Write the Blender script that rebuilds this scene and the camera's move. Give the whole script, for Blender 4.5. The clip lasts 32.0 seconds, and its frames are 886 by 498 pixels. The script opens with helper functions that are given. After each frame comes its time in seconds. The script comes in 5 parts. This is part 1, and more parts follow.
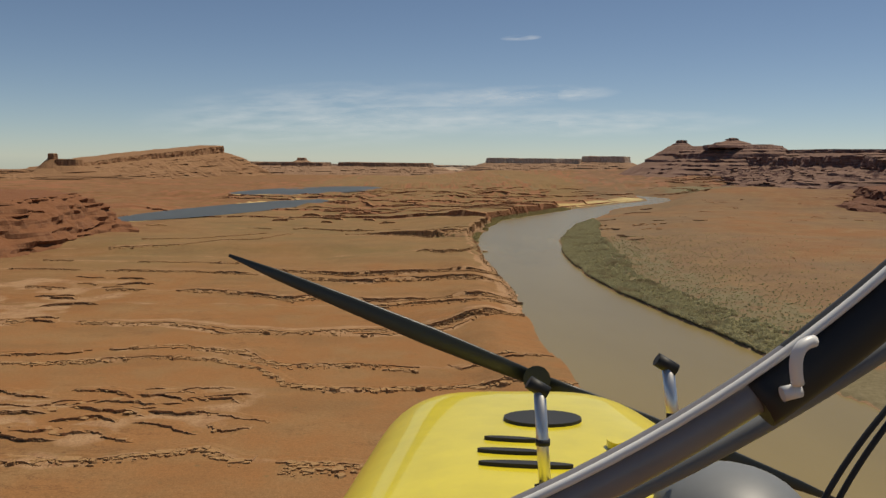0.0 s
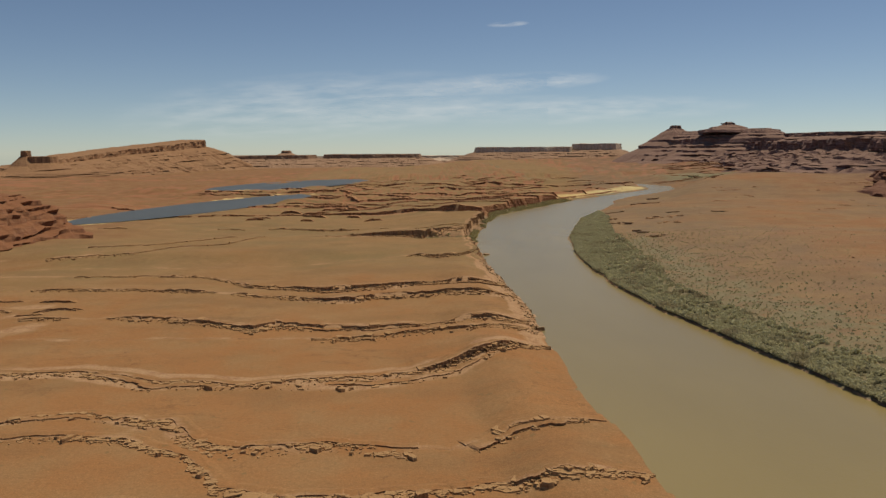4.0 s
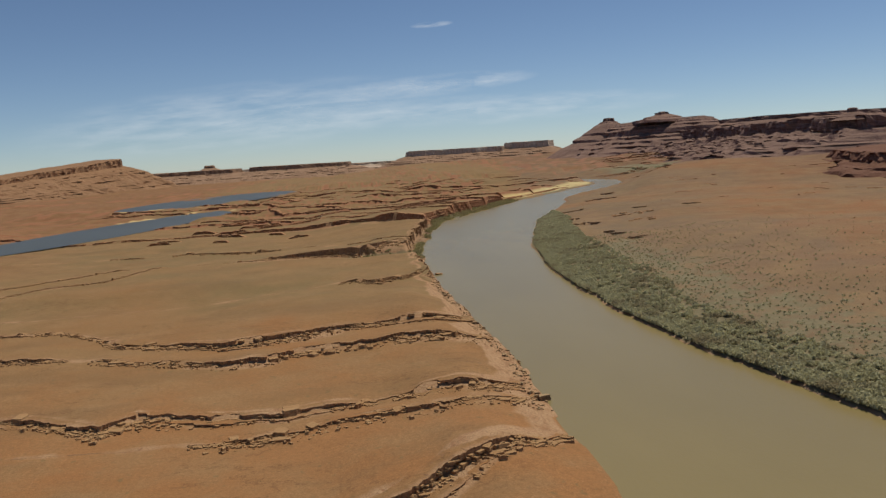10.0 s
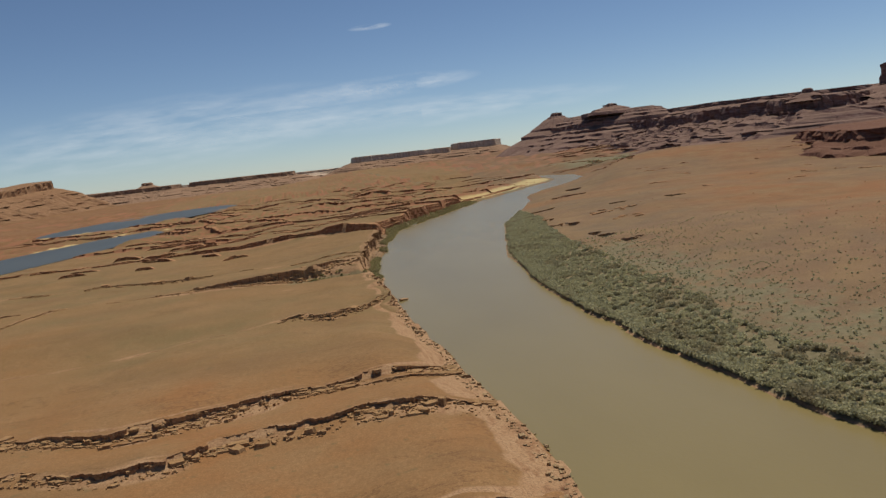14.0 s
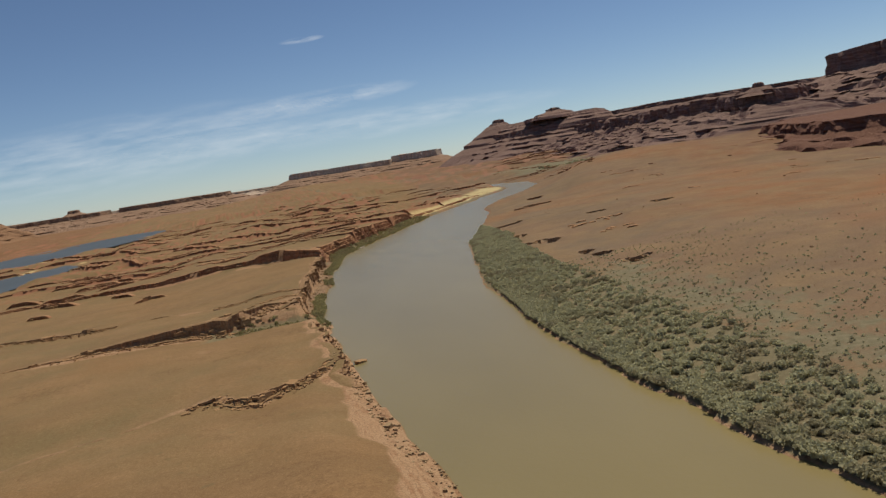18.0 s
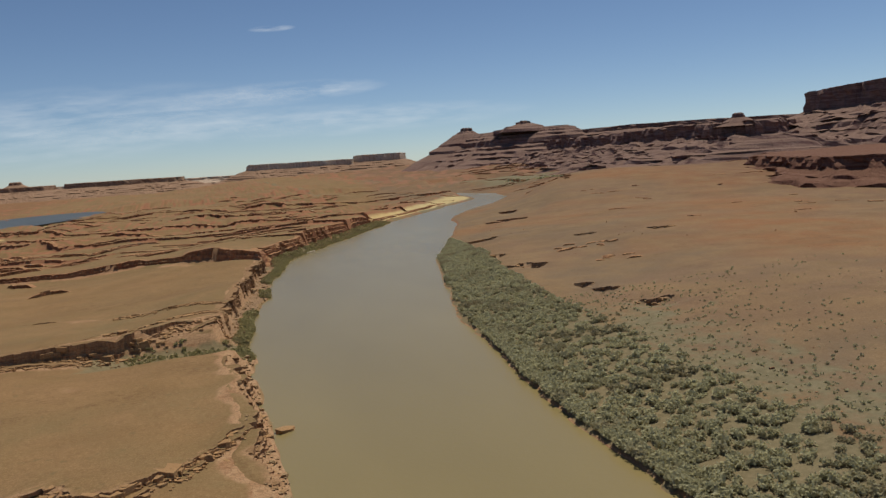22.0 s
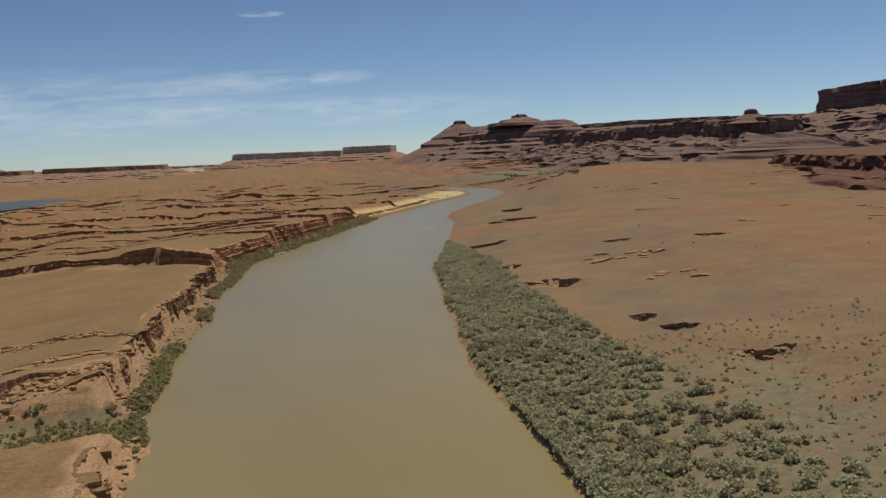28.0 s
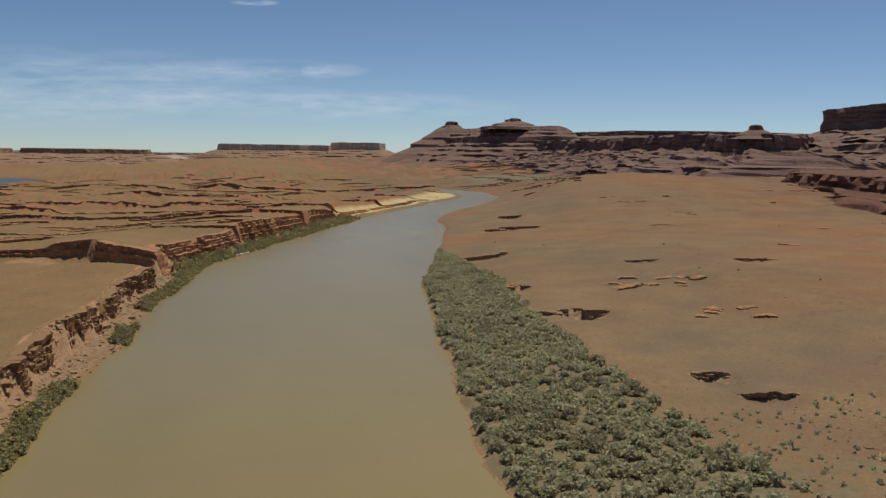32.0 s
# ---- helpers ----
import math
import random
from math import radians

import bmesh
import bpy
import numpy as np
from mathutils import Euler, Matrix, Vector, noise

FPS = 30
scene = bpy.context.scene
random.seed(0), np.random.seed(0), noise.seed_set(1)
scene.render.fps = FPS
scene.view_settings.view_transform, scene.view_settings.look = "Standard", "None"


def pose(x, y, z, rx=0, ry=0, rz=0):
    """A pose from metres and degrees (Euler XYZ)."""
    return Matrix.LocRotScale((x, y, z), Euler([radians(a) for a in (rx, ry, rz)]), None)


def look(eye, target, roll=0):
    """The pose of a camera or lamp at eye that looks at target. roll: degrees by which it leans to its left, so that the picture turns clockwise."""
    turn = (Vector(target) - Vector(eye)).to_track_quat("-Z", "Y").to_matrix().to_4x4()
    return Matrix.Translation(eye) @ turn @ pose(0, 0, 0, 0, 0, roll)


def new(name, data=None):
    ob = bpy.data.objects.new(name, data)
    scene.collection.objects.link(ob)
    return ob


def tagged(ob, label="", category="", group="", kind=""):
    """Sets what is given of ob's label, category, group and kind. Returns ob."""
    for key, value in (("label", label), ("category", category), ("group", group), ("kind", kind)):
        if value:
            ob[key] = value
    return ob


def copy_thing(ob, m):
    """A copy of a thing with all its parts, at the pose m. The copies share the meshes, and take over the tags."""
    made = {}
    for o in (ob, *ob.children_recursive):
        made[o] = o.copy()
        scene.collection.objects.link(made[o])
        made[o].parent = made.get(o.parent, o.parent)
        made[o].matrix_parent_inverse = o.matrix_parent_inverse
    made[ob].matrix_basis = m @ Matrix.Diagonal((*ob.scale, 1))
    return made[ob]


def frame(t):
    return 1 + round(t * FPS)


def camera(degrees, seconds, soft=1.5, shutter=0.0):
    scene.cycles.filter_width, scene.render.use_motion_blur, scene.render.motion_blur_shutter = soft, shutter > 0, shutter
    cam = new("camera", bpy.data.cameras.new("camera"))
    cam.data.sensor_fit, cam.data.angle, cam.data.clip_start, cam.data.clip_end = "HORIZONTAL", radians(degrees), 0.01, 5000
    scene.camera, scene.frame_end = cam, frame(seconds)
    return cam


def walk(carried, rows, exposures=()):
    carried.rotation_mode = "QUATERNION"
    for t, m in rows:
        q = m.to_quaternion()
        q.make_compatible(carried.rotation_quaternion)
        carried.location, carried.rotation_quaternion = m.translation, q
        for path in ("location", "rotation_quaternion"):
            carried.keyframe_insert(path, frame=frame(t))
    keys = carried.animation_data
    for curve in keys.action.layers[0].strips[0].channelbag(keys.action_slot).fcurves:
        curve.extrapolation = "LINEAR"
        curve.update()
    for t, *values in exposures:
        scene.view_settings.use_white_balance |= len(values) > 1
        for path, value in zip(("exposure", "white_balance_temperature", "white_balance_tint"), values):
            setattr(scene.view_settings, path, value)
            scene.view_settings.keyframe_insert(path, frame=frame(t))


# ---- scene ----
cam = camera(56.8, 32.0, soft=1.4)


def fly(x, y, z, yaw, pitch, roll):
    """Pose of the flying camera from its heading, pitch and bank in degrees."""
    return pose(x, y, z, 0, 0, yaw) @ pose(0, 0, 0, 90 + pitch) @ pose(0, 0, 0, 0, 0, roll)


PATH = [
    (0.0, 0.1, -0.2, 72.23, -0.36, -6.15, 0.70),
    (0.5, -0.4, 11.5, 71.88, -0.29, -6.27, 1.53),
    (1.0, -1.0, 23.2, 71.63, -0.16, -6.30, 3.59),
    (1.5, -1.4, 34.9, 71.42, -0.30, -6.21, 1.06),
    (2.0, -1.7, 46.4, 71.23, -0.86, -6.25, -1.73),
    (2.5, -2.0, 57.9, 71.02, -1.30, -6.60, -3.02),
    (4.5, -3.8, 99.2, 71.56, -1.82, -6.79, 1.36),
    (5.0, -4.3, 108.6, 71.34, -2.68, -6.57, 2.60),
    (5.5, -4.5, 117.9, 71.00, -3.48, -6.23, -1.03),
    (6.0, -4.3, 127.4, 70.67, -4.36, -6.05, -3.16),
    (6.5, -4.2, 137.0, 70.24, -5.07, -6.18, -3.82),
    (7.0, -4.2, 146.6, 69.73, -5.06, -5.98, -4.21),
    (7.5, -4.2, 156.2, 69.11, -4.68, -6.07, -11.70),
    (8.0, -4.2, 165.7, 68.46, -4.44, -6.12, -9.12),
    (8.5, -4.1, 175.1, 67.84, -4.49, -6.36, -9.09),
    (9.0, -3.8, 184.4, 67.26, -4.73, -6.60, -8.17),
    (9.5, -3.4, 193.7, 66.69, -5.16, -6.59, -5.41),
    (10.0, -3.1, 203.1, 66.14, -5.64, -6.59, -3.44),
    (10.5, -3.0, 212.8, 65.66, -5.92, -6.67, -0.89),
    (11.0, -2.8, 222.8, 65.28, -6.07, -6.51, 2.45),
    (11.5, -2.6, 233.4, 65.01, -6.11, -6.42, 1.79),
    (12.0, -2.5, 244.3, 64.82, -6.47, -6.19, 2.00),
    (12.5, -2.2, 255.6, 64.64, -6.85, -6.19, -0.90),
    (13.0, -1.7, 267.1, 64.33, -7.18, -6.19, -4.01),
    (13.5, -0.8, 278.8, 63.82, -8.02, -6.44, -6.28),
    (14.0, 0.3, 290.7, 63.23, -9.12, -6.64, -6.39),
    (14.5, 1.5, 302.8, 62.69, -9.88, -6.78, -6.46),
    (16.5, 5.7, 353.6, 62.86, -11.63, -6.34, -5.75),
    (17.0, 6.8, 365.1, 62.68, -12.28, -6.46, -6.22),
    (17.5, 8.1, 376.3, 62.52, -12.68, -6.31, -7.91),
    (18.0, 9.4, 387.2, 62.34, -13.15, -6.35, -8.83),
    (18.5, 11.0, 397.9, 62.11, -13.69, -6.41, -9.13),
    (19.0, 12.8, 408.5, 61.80, -14.33, -6.34, -8.20),
    (19.5, 14.7, 418.9, 61.45, -14.97, -6.26, -7.58),
    (20.0, 16.7, 429.1, 61.02, -15.55, -6.21, -6.94),
    (20.5, 18.5, 439.0, 60.49, -15.82, -6.17, -7.37),
    (21.0, 20.3, 448.7, 59.91, -15.92, -6.28, -5.81),
    (21.5, 22.0, 458.3, 59.38, -16.03, -6.17, -4.12),
    (22.0, 23.9, 467.6, 58.95, -16.35, -6.23, -3.69),
    (22.5, 25.8, 476.9, 58.61, -16.50, -6.59, -4.07),
    (23.0, 27.8, 486.1, 58.27, -16.67, -6.69, -4.35),
    (23.5, 29.7, 495.4, 57.85, -16.80, -6.91, -4.37),
    (24.0, 31.6, 504.6, 57.46, -17.15, -7.23, -6.45),
    (24.5, 33.7, 513.6, 57.11, -17.72, -6.94, -7.56),
    (25.0, 35.7, 522.4, 56.77, -18.20, -6.62, -6.11),
    (25.5, 37.6, 530.8, 56.40, -18.43, -6.63, -2.78),
    (27.5, 45.4, 555.6, 54.62, -16.63, -6.75, -4.10),
    (28.0, 47.3, 563.1, 54.14, -17.14, -6.63, -2.34),
    (28.5, 49.3, 570.9, 53.69, -17.57, -6.67, -1.51),
    (29.0, 51.3, 578.7, 53.23, -17.62, -6.58, -1.00),
    (29.5, 53.4, 586.6, 52.76, -17.44, -6.53, -0.77),
    (30.0, 55.8, 594.6, 52.37, -16.73, -6.59, -3.65),
    (30.5, 58.2, 602.6, 52.03, -16.32, -6.71, -4.19),
    (31.0, 60.2, 610.7, 51.61, -16.72, -6.73, -2.68),
    (31.5, 62.0, 619.1, 51.06, -17.67, -6.54, -0.38),
    (32.0, 63.7, 627.6, 50.42, -18.28, -6.50, 0.86),
]
walk(cam, [(row[0], fly(*row[1:])) for row in PATH], [(0.0, 0.0, 7150, 11), (5.0, 0.0, 7100, 11), (9.0, 0.0, 6500, 10), (14.0, 0.0, 6450, 10), (24.0, 0.0, 6400, 10), (30.0, -0.03, 6300, 9), (32.0, -0.03, 6300, 9)])

# ---- world, sun, exposure ----
SUN_AZ, SUN_EL = 48.0, 64.0     # degrees to the right of +y, and above the horizon
world = bpy.data.worlds.new("sky")
scene.world = world
world.use_nodes = True
wn = world.node_tree
sky = wn.nodes.new("ShaderNodeTexSky")
sky.sky_type, sky.sun_disc = 'NISHITA', False
sky.sun_elevation, sky.sun_rotation = radians(SUN_EL), radians(SUN_AZ)
sky.air_density, sky.dust_density, sky.ozone_density, sky.altitude = 0.75, 0.25, 1.5, 1500
tint = wn.nodes.new("ShaderNodeMix")
tint.data_type, tint.blend_type = 'RGBA', 'MULTIPLY'
tint.inputs[0].default_value, tint.inputs[7].default_value = 1.0, (0.91, 0.955, 0.99, 1)
wn.links.new(sky.outputs[0], tint.inputs[6])
wn.links.new(tint.outputs[2], wn.nodes["Background"].inputs[0])
wn.nodes["Background"].inputs[1].default_value = 0.072
lamp = bpy.data.lights.new("sun", 'SUN')
lamp.energy, lamp.angle, lamp.color = 3.95, radians(0.55), (1.0, 0.94, 0.80)
sun = new("sun", lamp)
sd = Vector((math.sin(radians(SUN_AZ)) * math.cos(radians(SUN_EL)), math.cos(radians(SUN_AZ)) * math.cos(radians(SUN_EL)), math.sin(radians(SUN_EL))))
sun.matrix_world = look(sd * 1000, (0, 0, 0))
scene.view_settings.exposure = 0.0


# ---- noise on arrays ----
def lattice(ix, iy, seed):
    h = (ix.astype(np.int64) * 374761393 + iy.astype(np.int64) * 668265263 + seed * 974634777) & 0x7FFFFFFF
    h = ((h ^ (h >> 13)) * 1274126177) & 0x7FFFFFFF
    h = ((h ^ (h >> 16)) * 60493) & 0x7FFFFFFF
    return (h & 0xFFFF) / 65535.0


def vnoise(x, y, seed=0):
    """Smooth value noise from -1 to 1, one cell per unit."""
    x, y = np.asarray(x, float), np.asarray(y, float)
    ix, iy = np.floor(x), np.floor(y)
    fx, fy = x - ix, y - iy
    fx, fy = fx * fx * (3 - 2 * fx), fy * fy * (3 - 2 * fy)
    a, b = lattice(ix, iy, seed), lattice(ix + 1, iy, seed)
    c, d = lattice(ix, iy + 1, seed), lattice(ix + 1, iy + 1, seed)
    return 2 * ((a * (1 - fx) + b * fx) * (1 - fy) + (c * (1 - fx) + d * fx) * fy) - 1


def fbm(x, y, seed=0, octaves=4, gain=0.5):
    out, amp = 0, 1.0
    for k in range(octaves):
        out = out + amp * vnoise(np.asarray(x) * 2 ** k + 17.3 * k, np.asarray(y) * 2 ** k - 9.1 * k, seed + k)
        amp *= gain
    return out


def ramp(x, a, b):
    u = np.clip((np.asarray(x, float) - a) / (b - a), 0, 1)
    return u * u * (3 - 2 * u)


# ---- the plan: river edges, ledges of the left bank ----
LEFT_Y = [-400, 250, 320, 400, 460, 520, 580, 640, 700, 745, 790, 830, 900, 960, 1000, 1042, 1142, 1258, 1294, 1422, 1460, 1500, 1540, 1600, 1700, 1850, 2000]
LEFT_X = [70, 48, 43, 43, 43, 39, 37, 34, 35, 34, 40, 47, 56, 68, 77, 94, 145, 203, 223, 305, 324, 354, 380, 410, 425, 380, 250]
RIGHT_Y = [-400, 314, 376, 440, 520, 600, 650, 700, 750, 800, 850, 910, 940, 1000, 1078, 1156, 1220, 1270, 1321, 1367, 1430, 1500, 1580, 1700, 1850, 2000]
RIGHT_X = [190, 123, 113, 104, 96, 97, 100, 106, 112, 123, 137, 151, 160, 181, 213, 241, 256, 275, 303, 328, 372, 412, 452, 478, 440, 320]


def left_edge(y):
    return np.interp(y, LEFT_Y, LEFT_X) + 1.6 * fbm(np.asarray(y) / 26.0, 0 * np.asarray(y), 5, 3)


def right_edge(y):
    return np.interp(y, RIGHT_Y, RIGHT_X) + 1.5 * fbm(np.asarray(y) / 30.0, 0 * np.asarray(y) + 3, 9, 3)


# each ledge: x and y of its line, and the height of its step there
LEDGES = [
    ([-400, -130, -92, -58, -48, 0, 50], [180, 186, 190, 196, 187, 186, 184], 2.4),
    ([-400, -138, -113, -93, -76, -60, -48, -34, -16, 20, 50], [270, 280, 292, 294, 288, 276, 258, 254, 254, 258, 262], [2, 2, 2.2, 2.2, 2.2, 2.4, 2.6, 2.6, 2.2, 1.4, 0.8]),
    ([-400, -145, -122, -101, -85, -72, -62, -50, -30, 2, 20, 50], [285, 295, 304, 310, 306, 303, 288, 281, 284, 277, 290, 300], [2.4, 2.4, 2.4, 2.4, 2.4, 2.6, 3.0, 3.4, 3.0, 2.4, 1.6, 1.0]),
    ([-400, -150, -118, -104, -87, -73, -59, -46, -22, 0, 19, 44, 50], [356, 353, 354, 349, 339, 342, 337, 342, 346, 353, 366, 384, 386], [5.4, 5.4, 6.4, 7.2, 7.8, 7.8, 7.8, 7.8, 6.6, 4.6, 3.2, 2.4, 2.4]),
    ([-400, -60, -40, -10, 10, 40, 50], [400, 400, 398, 402, 404, 412, 414], [0, 0, 0.8, 1.6, 1.8, 2.4, 2.4]),
    ([-400, -130, -116, -100, -84, -73, -66, -57, -40, -27, -12, 8, 25, 40, 50], [450, 440, 434, 428, 421, 412, 421, 419, 414, 412, 416, 418, 420, 424, 424], [1.4, 1.8, 1.8, 2.0, 2.2, 2.4, 2.2, 1.8, 1.8, 2.0, 2.2, 2.6, 2.8, 3.0, 3.0]),
    ([-400, -168, -131, -111, -80, -57, -44, -26, -8, 10, 30, 50], [520, 512, 502, 500, 488, 474, 471, 480, 486, 486, 484, 482], [1.4, 1.6, 1.6, 1.4, 0.6, 1.6, 2.4, 2.2, 1.8, 2.0, 2.4, 2.4]),
    ([-400, -132, -109, -98, -84, -70, -54, -40, -20, -8, 12, 37, 50], [572, 562, 538, 520, 512, 506, 500, 504, 510, 512, 514, 520, 522], [1.0, 1.2, 1.8, 2.2, 2.4, 2.4, 2.4, 2.4, 2.2, 2.2, 2.4, 2.8, 2.8]),
    ([-400, -100, -20, -8, 5, 16, 25, 32, 50], [590, 600, 620, 622, 613, 624, 638, 647, 660], [0, 0, 0, 1.6, 2.2, 2.2, 2.0, 1.6, 1.4]),
    ([-400, -200, -180, -150, -142, -130, -110, -83, -57, -33, -5, 2, 12, 20, 50], [600, 640, 676, 690, 722, 752, 752, 746, 744, 741, 740, 746, 757, 761, 765], [1.5, 1.8, 2.0, 2.4, 3.0, 3.6, 4.2, 4.8, 5.0, 5.2, 5.4, 6.2, 6.4, 6.0, 6.0]),
    ([-400, -200, -130, -100, -57, -20, 10, 50], [640, 690, 776, 772, 768, 766, 778, 785], [0.8, 1.2, 2.0, 2.6, 2.8, 2.2, 1.8, 1.6]),
    ([-400, -140, -100, -70, -17, 38, 50], [900, 885, 868, 858, 826, 802, 800], [0.8, 1.2, 1.4, 1.4, 1.3, 1.2, 1.0]),
    ([-400, -130, -66, -14, 28, 56, 90], [1040, 1060, 1045, 1030, 1000, 970, 960], [1.0, 2.6, 4.0, 6.0, 8.0, 8.6, 8.6]),
    ([-400, -206, -104, 0, 62, 110], [1180, 1200, 1170, 1130, 1090, 1070], [3.0, 3.2, 3.0, 1.0, 1.2, 2.2]),
    ([-400, -230, -162, -104, 0, 60, 107, 150], [1500, 1470, 1370, 1290, 1245, 1230, 1190, 1180], [3.0, 5.5, 5.5, 4.5, 3.6, 4.0, 4.0, 4.0]),
    ([-400, -100, 0, 67, 130, 200], [1560, 1420, 1340, 1320, 1290, 1270], 3.6),
    ([-400, 0, 67, 185, 260], [1640, 1480, 1420, 1390, 1370], 4.5),
    ([-600, 0, 100, 240, 330], [1800, 1640, 1560, 1500, 1480], 5.0),
    ([-600, 0, 200, 313, 400], [2050, 1900, 1800, 1720, 1700], 5.0),
    ([-600, 0, 200, 400], [2500, 2300, 2200, 2100], 7.0),
    ([-600, 0, 200, 400], [3100, 2900, 2800, 2700], 7.0),
]
NEAR = 12     # the first of the ledges that stay far off


def ledge_lines(x):
    """The y of every ledge at x, in rising order."""
    out = []
    for k, (xs, ys, h) in enumerate(LEDGES):
        far = 1 + max(0, ys[0] - 900) / 900
        y = np.interp(x, xs, ys) + far * (1.5 * fbm(np.asarray(x) / 42.0, 0 * x + 7.7 * k, 40 + k, 2) + 1.5 * fbm(np.asarray(x) / 9.0, 0 * x + 3.1 * k, 60 + k, 3))
        if k == NEAR:
            y = y + 2.5 * vnoise(np.asarray(x) / 16.0, 0 * x, 66) * ramp(-np.asarray(x, float), -60, -30)
        out.append(y)
    return np.maximum.accumulate(np.array(out), axis=0)


def ledge_high(k, x):
    """The full height of a ledge's step along its line."""
    xs, ys, h = LEDGES[k]
    return np.interp(x, xs, h) if isinstance(h, list) else h + 0 * np.asarray(x, float)


def ledge_fade(k, x):
    """Where along its line a ledge stands out of the soil: 0 to 1."""
    full = np.clip(1.0 + 0.95 * vnoise(np.asarray(x) / 21.0, 0 * x + 2.0 * k, 140 + k), 0.12 if k < NEAR and k not in (3, 9, 10) else 0.7, 1)
    thin = np.clip(0.15 + 1.2 * vnoise(np.asarray(x) / 24.0, 0 * x + 4.0 * k, 150 + k), 0, 0.85)
    out = ramp(-np.asarray(x, float), *((200, 250) if k in (9, 10) else (125, 170))) * (k < NEAR)
    return (full * (1 - out) + thin * out) * ramp(ledge_high(k, x), 0.3, 0.9)


def apron_run(k, x):
    """How far the rocky apron below a ledge reaches."""
    return (4.0 + 1.3 * ledge_high(k, x)) * (0.8 + 0.4 * vnoise(np.asarray(x) / 30.0, 0 * x + k, 160 + k))


# small undercut steps on the right bank: middle, length, height, heading of the face
STEPS = [(182, 848, 16, 2.7, -116), (170, 850, 9, 1.2, -112), (203, 992, 26, 2.6, -104), (181, 898, 12, 1.6, -110), (175, 758, 13, 1.7, -114), (178, 722, 12, 1.4, -104), (276, 1114, 30, 2.4, -106),
         (250, 925, 16, 1.0, -105), (290, 905, 18, 1.1, -110), (262, 1112, 22, 2.4, -120), (304, 1195, 20, 2.2, -118), (174, 775, 9, 1.8, -112), (172, 723, 11, 1.6, -112)]


def strip_width(y):
    """Width of the bushy strip along the right bank."""
    return np.interp(y, [-400, 300, 500, 600, 700, 780, 850, 930, 990, 1030], [26, 24, 24, 38, 36, 34, 29, 27, 14, 0])


def land(x, y):
    """Height of the ground, and masks for broken rock, green and pale soil."""
    x, y = np.asarray(x, float), np.asarray(y, float)
    xl, xr = left_edge(y), right_edge(y)
    dl, dr = xl - x, x - xr
    # left of the river: benches that rise in a step and sink gently to the next one
    lines = ledge_lines(x)
    saw, rock, apron = np.zeros_like(x), np.zeros_like(x), np.zeros_like(x)
    for k in range(len(LEDGES) - 1):
        h = ledge_high(k, x) * (0.9 + 0.25 * vnoise(x / 60.0, 0 * x + k, 80 + k)) * ledge_fade(k, x)
        a, b = lines[k], lines[k + 1]
        u = np.clip((y - a) / np.maximum(b - a, 1.0), 0, 1)
        wide = 1.6 + 0.15 * h
        s = (y - a - 1.0) / wide
        run = apron_run(k, x)
        apron = apron + 0.25 * h * ramp(y, a - run, a + 1) * np.where(y > a, 1 - ramp(u, 0.02, 1.0), 1.0)
        h = 0.75 * h
        step = ramp(s, 0.0, 0.7)
        here = (y > a - 2) & (y <= b - 2 + 0 * b)
        saw = np.where(here, h * step * (1 - ramp(u, 0.02, 1.0)), saw)
        rock = np.maximum(rock, np.where(here, ramp(-np.abs(s - 0.5), -2.2, -0.6) * np.clip(h / 4, 0.45, 0.9), 0))
        rock = np.maximum(rock, np.clip(h / 2.2, 0.3, 1) * ramp(y, a - 1.7 * run, a - 0.6 * run) * (y < a + 2) * (0.62 + 0.5 * vnoise(x / 25.0, y / 7.0, 83)))
    base = 4.2 - 7.0 * ramp(dl, 45, 150)
    low = np.interp(y, [180, 250, 300, 345, 395, 485, 570], [-12.5, -11.5, -9.2, -7.2, 0, 1, 1])
    inland = ramp(dl, 14, 70)
    start = 1 - ramp(y, 500, 590)
    base = base * (1 - start) + start * (3.2 * (1 - inland) + low * inland) + (1 - 0.6 * start) * 1.1 * fbm(x / 90.0, y / 90.0, 3, 4) + 0.12 * fbm(x / 6.0, y / 6.0, 4, 3)
    ter = fbm(x / 75.0, y / 60.0, 95, 4) * 3.4
    lev = ter - np.floor(ter)
    for k, back in ((1, 5), (2, 6), (3, 14), (5, 8), (7, 8), (9, 10)):
        d = y - lines[k]
        rock = np.maximum(rock, ledge_fade(k, x) * (d > 0) * ramp(-d, -back, -0.4 * back) * (0.75 + 0.3 * (k == 3) + 0.6 * vnoise(x / 17.0, y / 8.0, 85 + k)))
    heap = ramp(-np.abs(x + 98), -52, -34) * ramp(-np.abs(y - 226), -34, -18) + ramp(-np.abs(x + 205), -50, -30) * ramp(-np.abs(y - 415), -75, -45)
    rock = np.maximum(rock, heap * (0.55 + 0.8 * vnoise(x / 13.0, y / 9.0, 92)))
    calm = ramp(x, -90, -30) * (1 - ramp(y, 1260, 1420))
    broken = (1 - calm) * ramp(y, 1060, 1200) * ramp(fbm(x / 170.0, y / 170.0, 97, 3), -0.45, 0.25)
    up = base + saw + apron + 5.0 * calm * ramp(y, 990, 1100) + broken * 1.4 * (np.floor(ter) + ramp(lev, 0.0, 0.12))
    rock = np.maximum(rock, broken * ramp(-np.abs(lev - 0.06), -0.3, -0.1))
    up = up + 12 * ramp(y, 1900, 3000) * ramp(x, -150, 350) - 5 * ramp(y, 1500, 2600) * ramp(-x, -150, 250) - 3.0 * ramp(y, 1500, 1900) * ramp(dl, 300, 500)
    cliff = ramp(y, 738, 766)
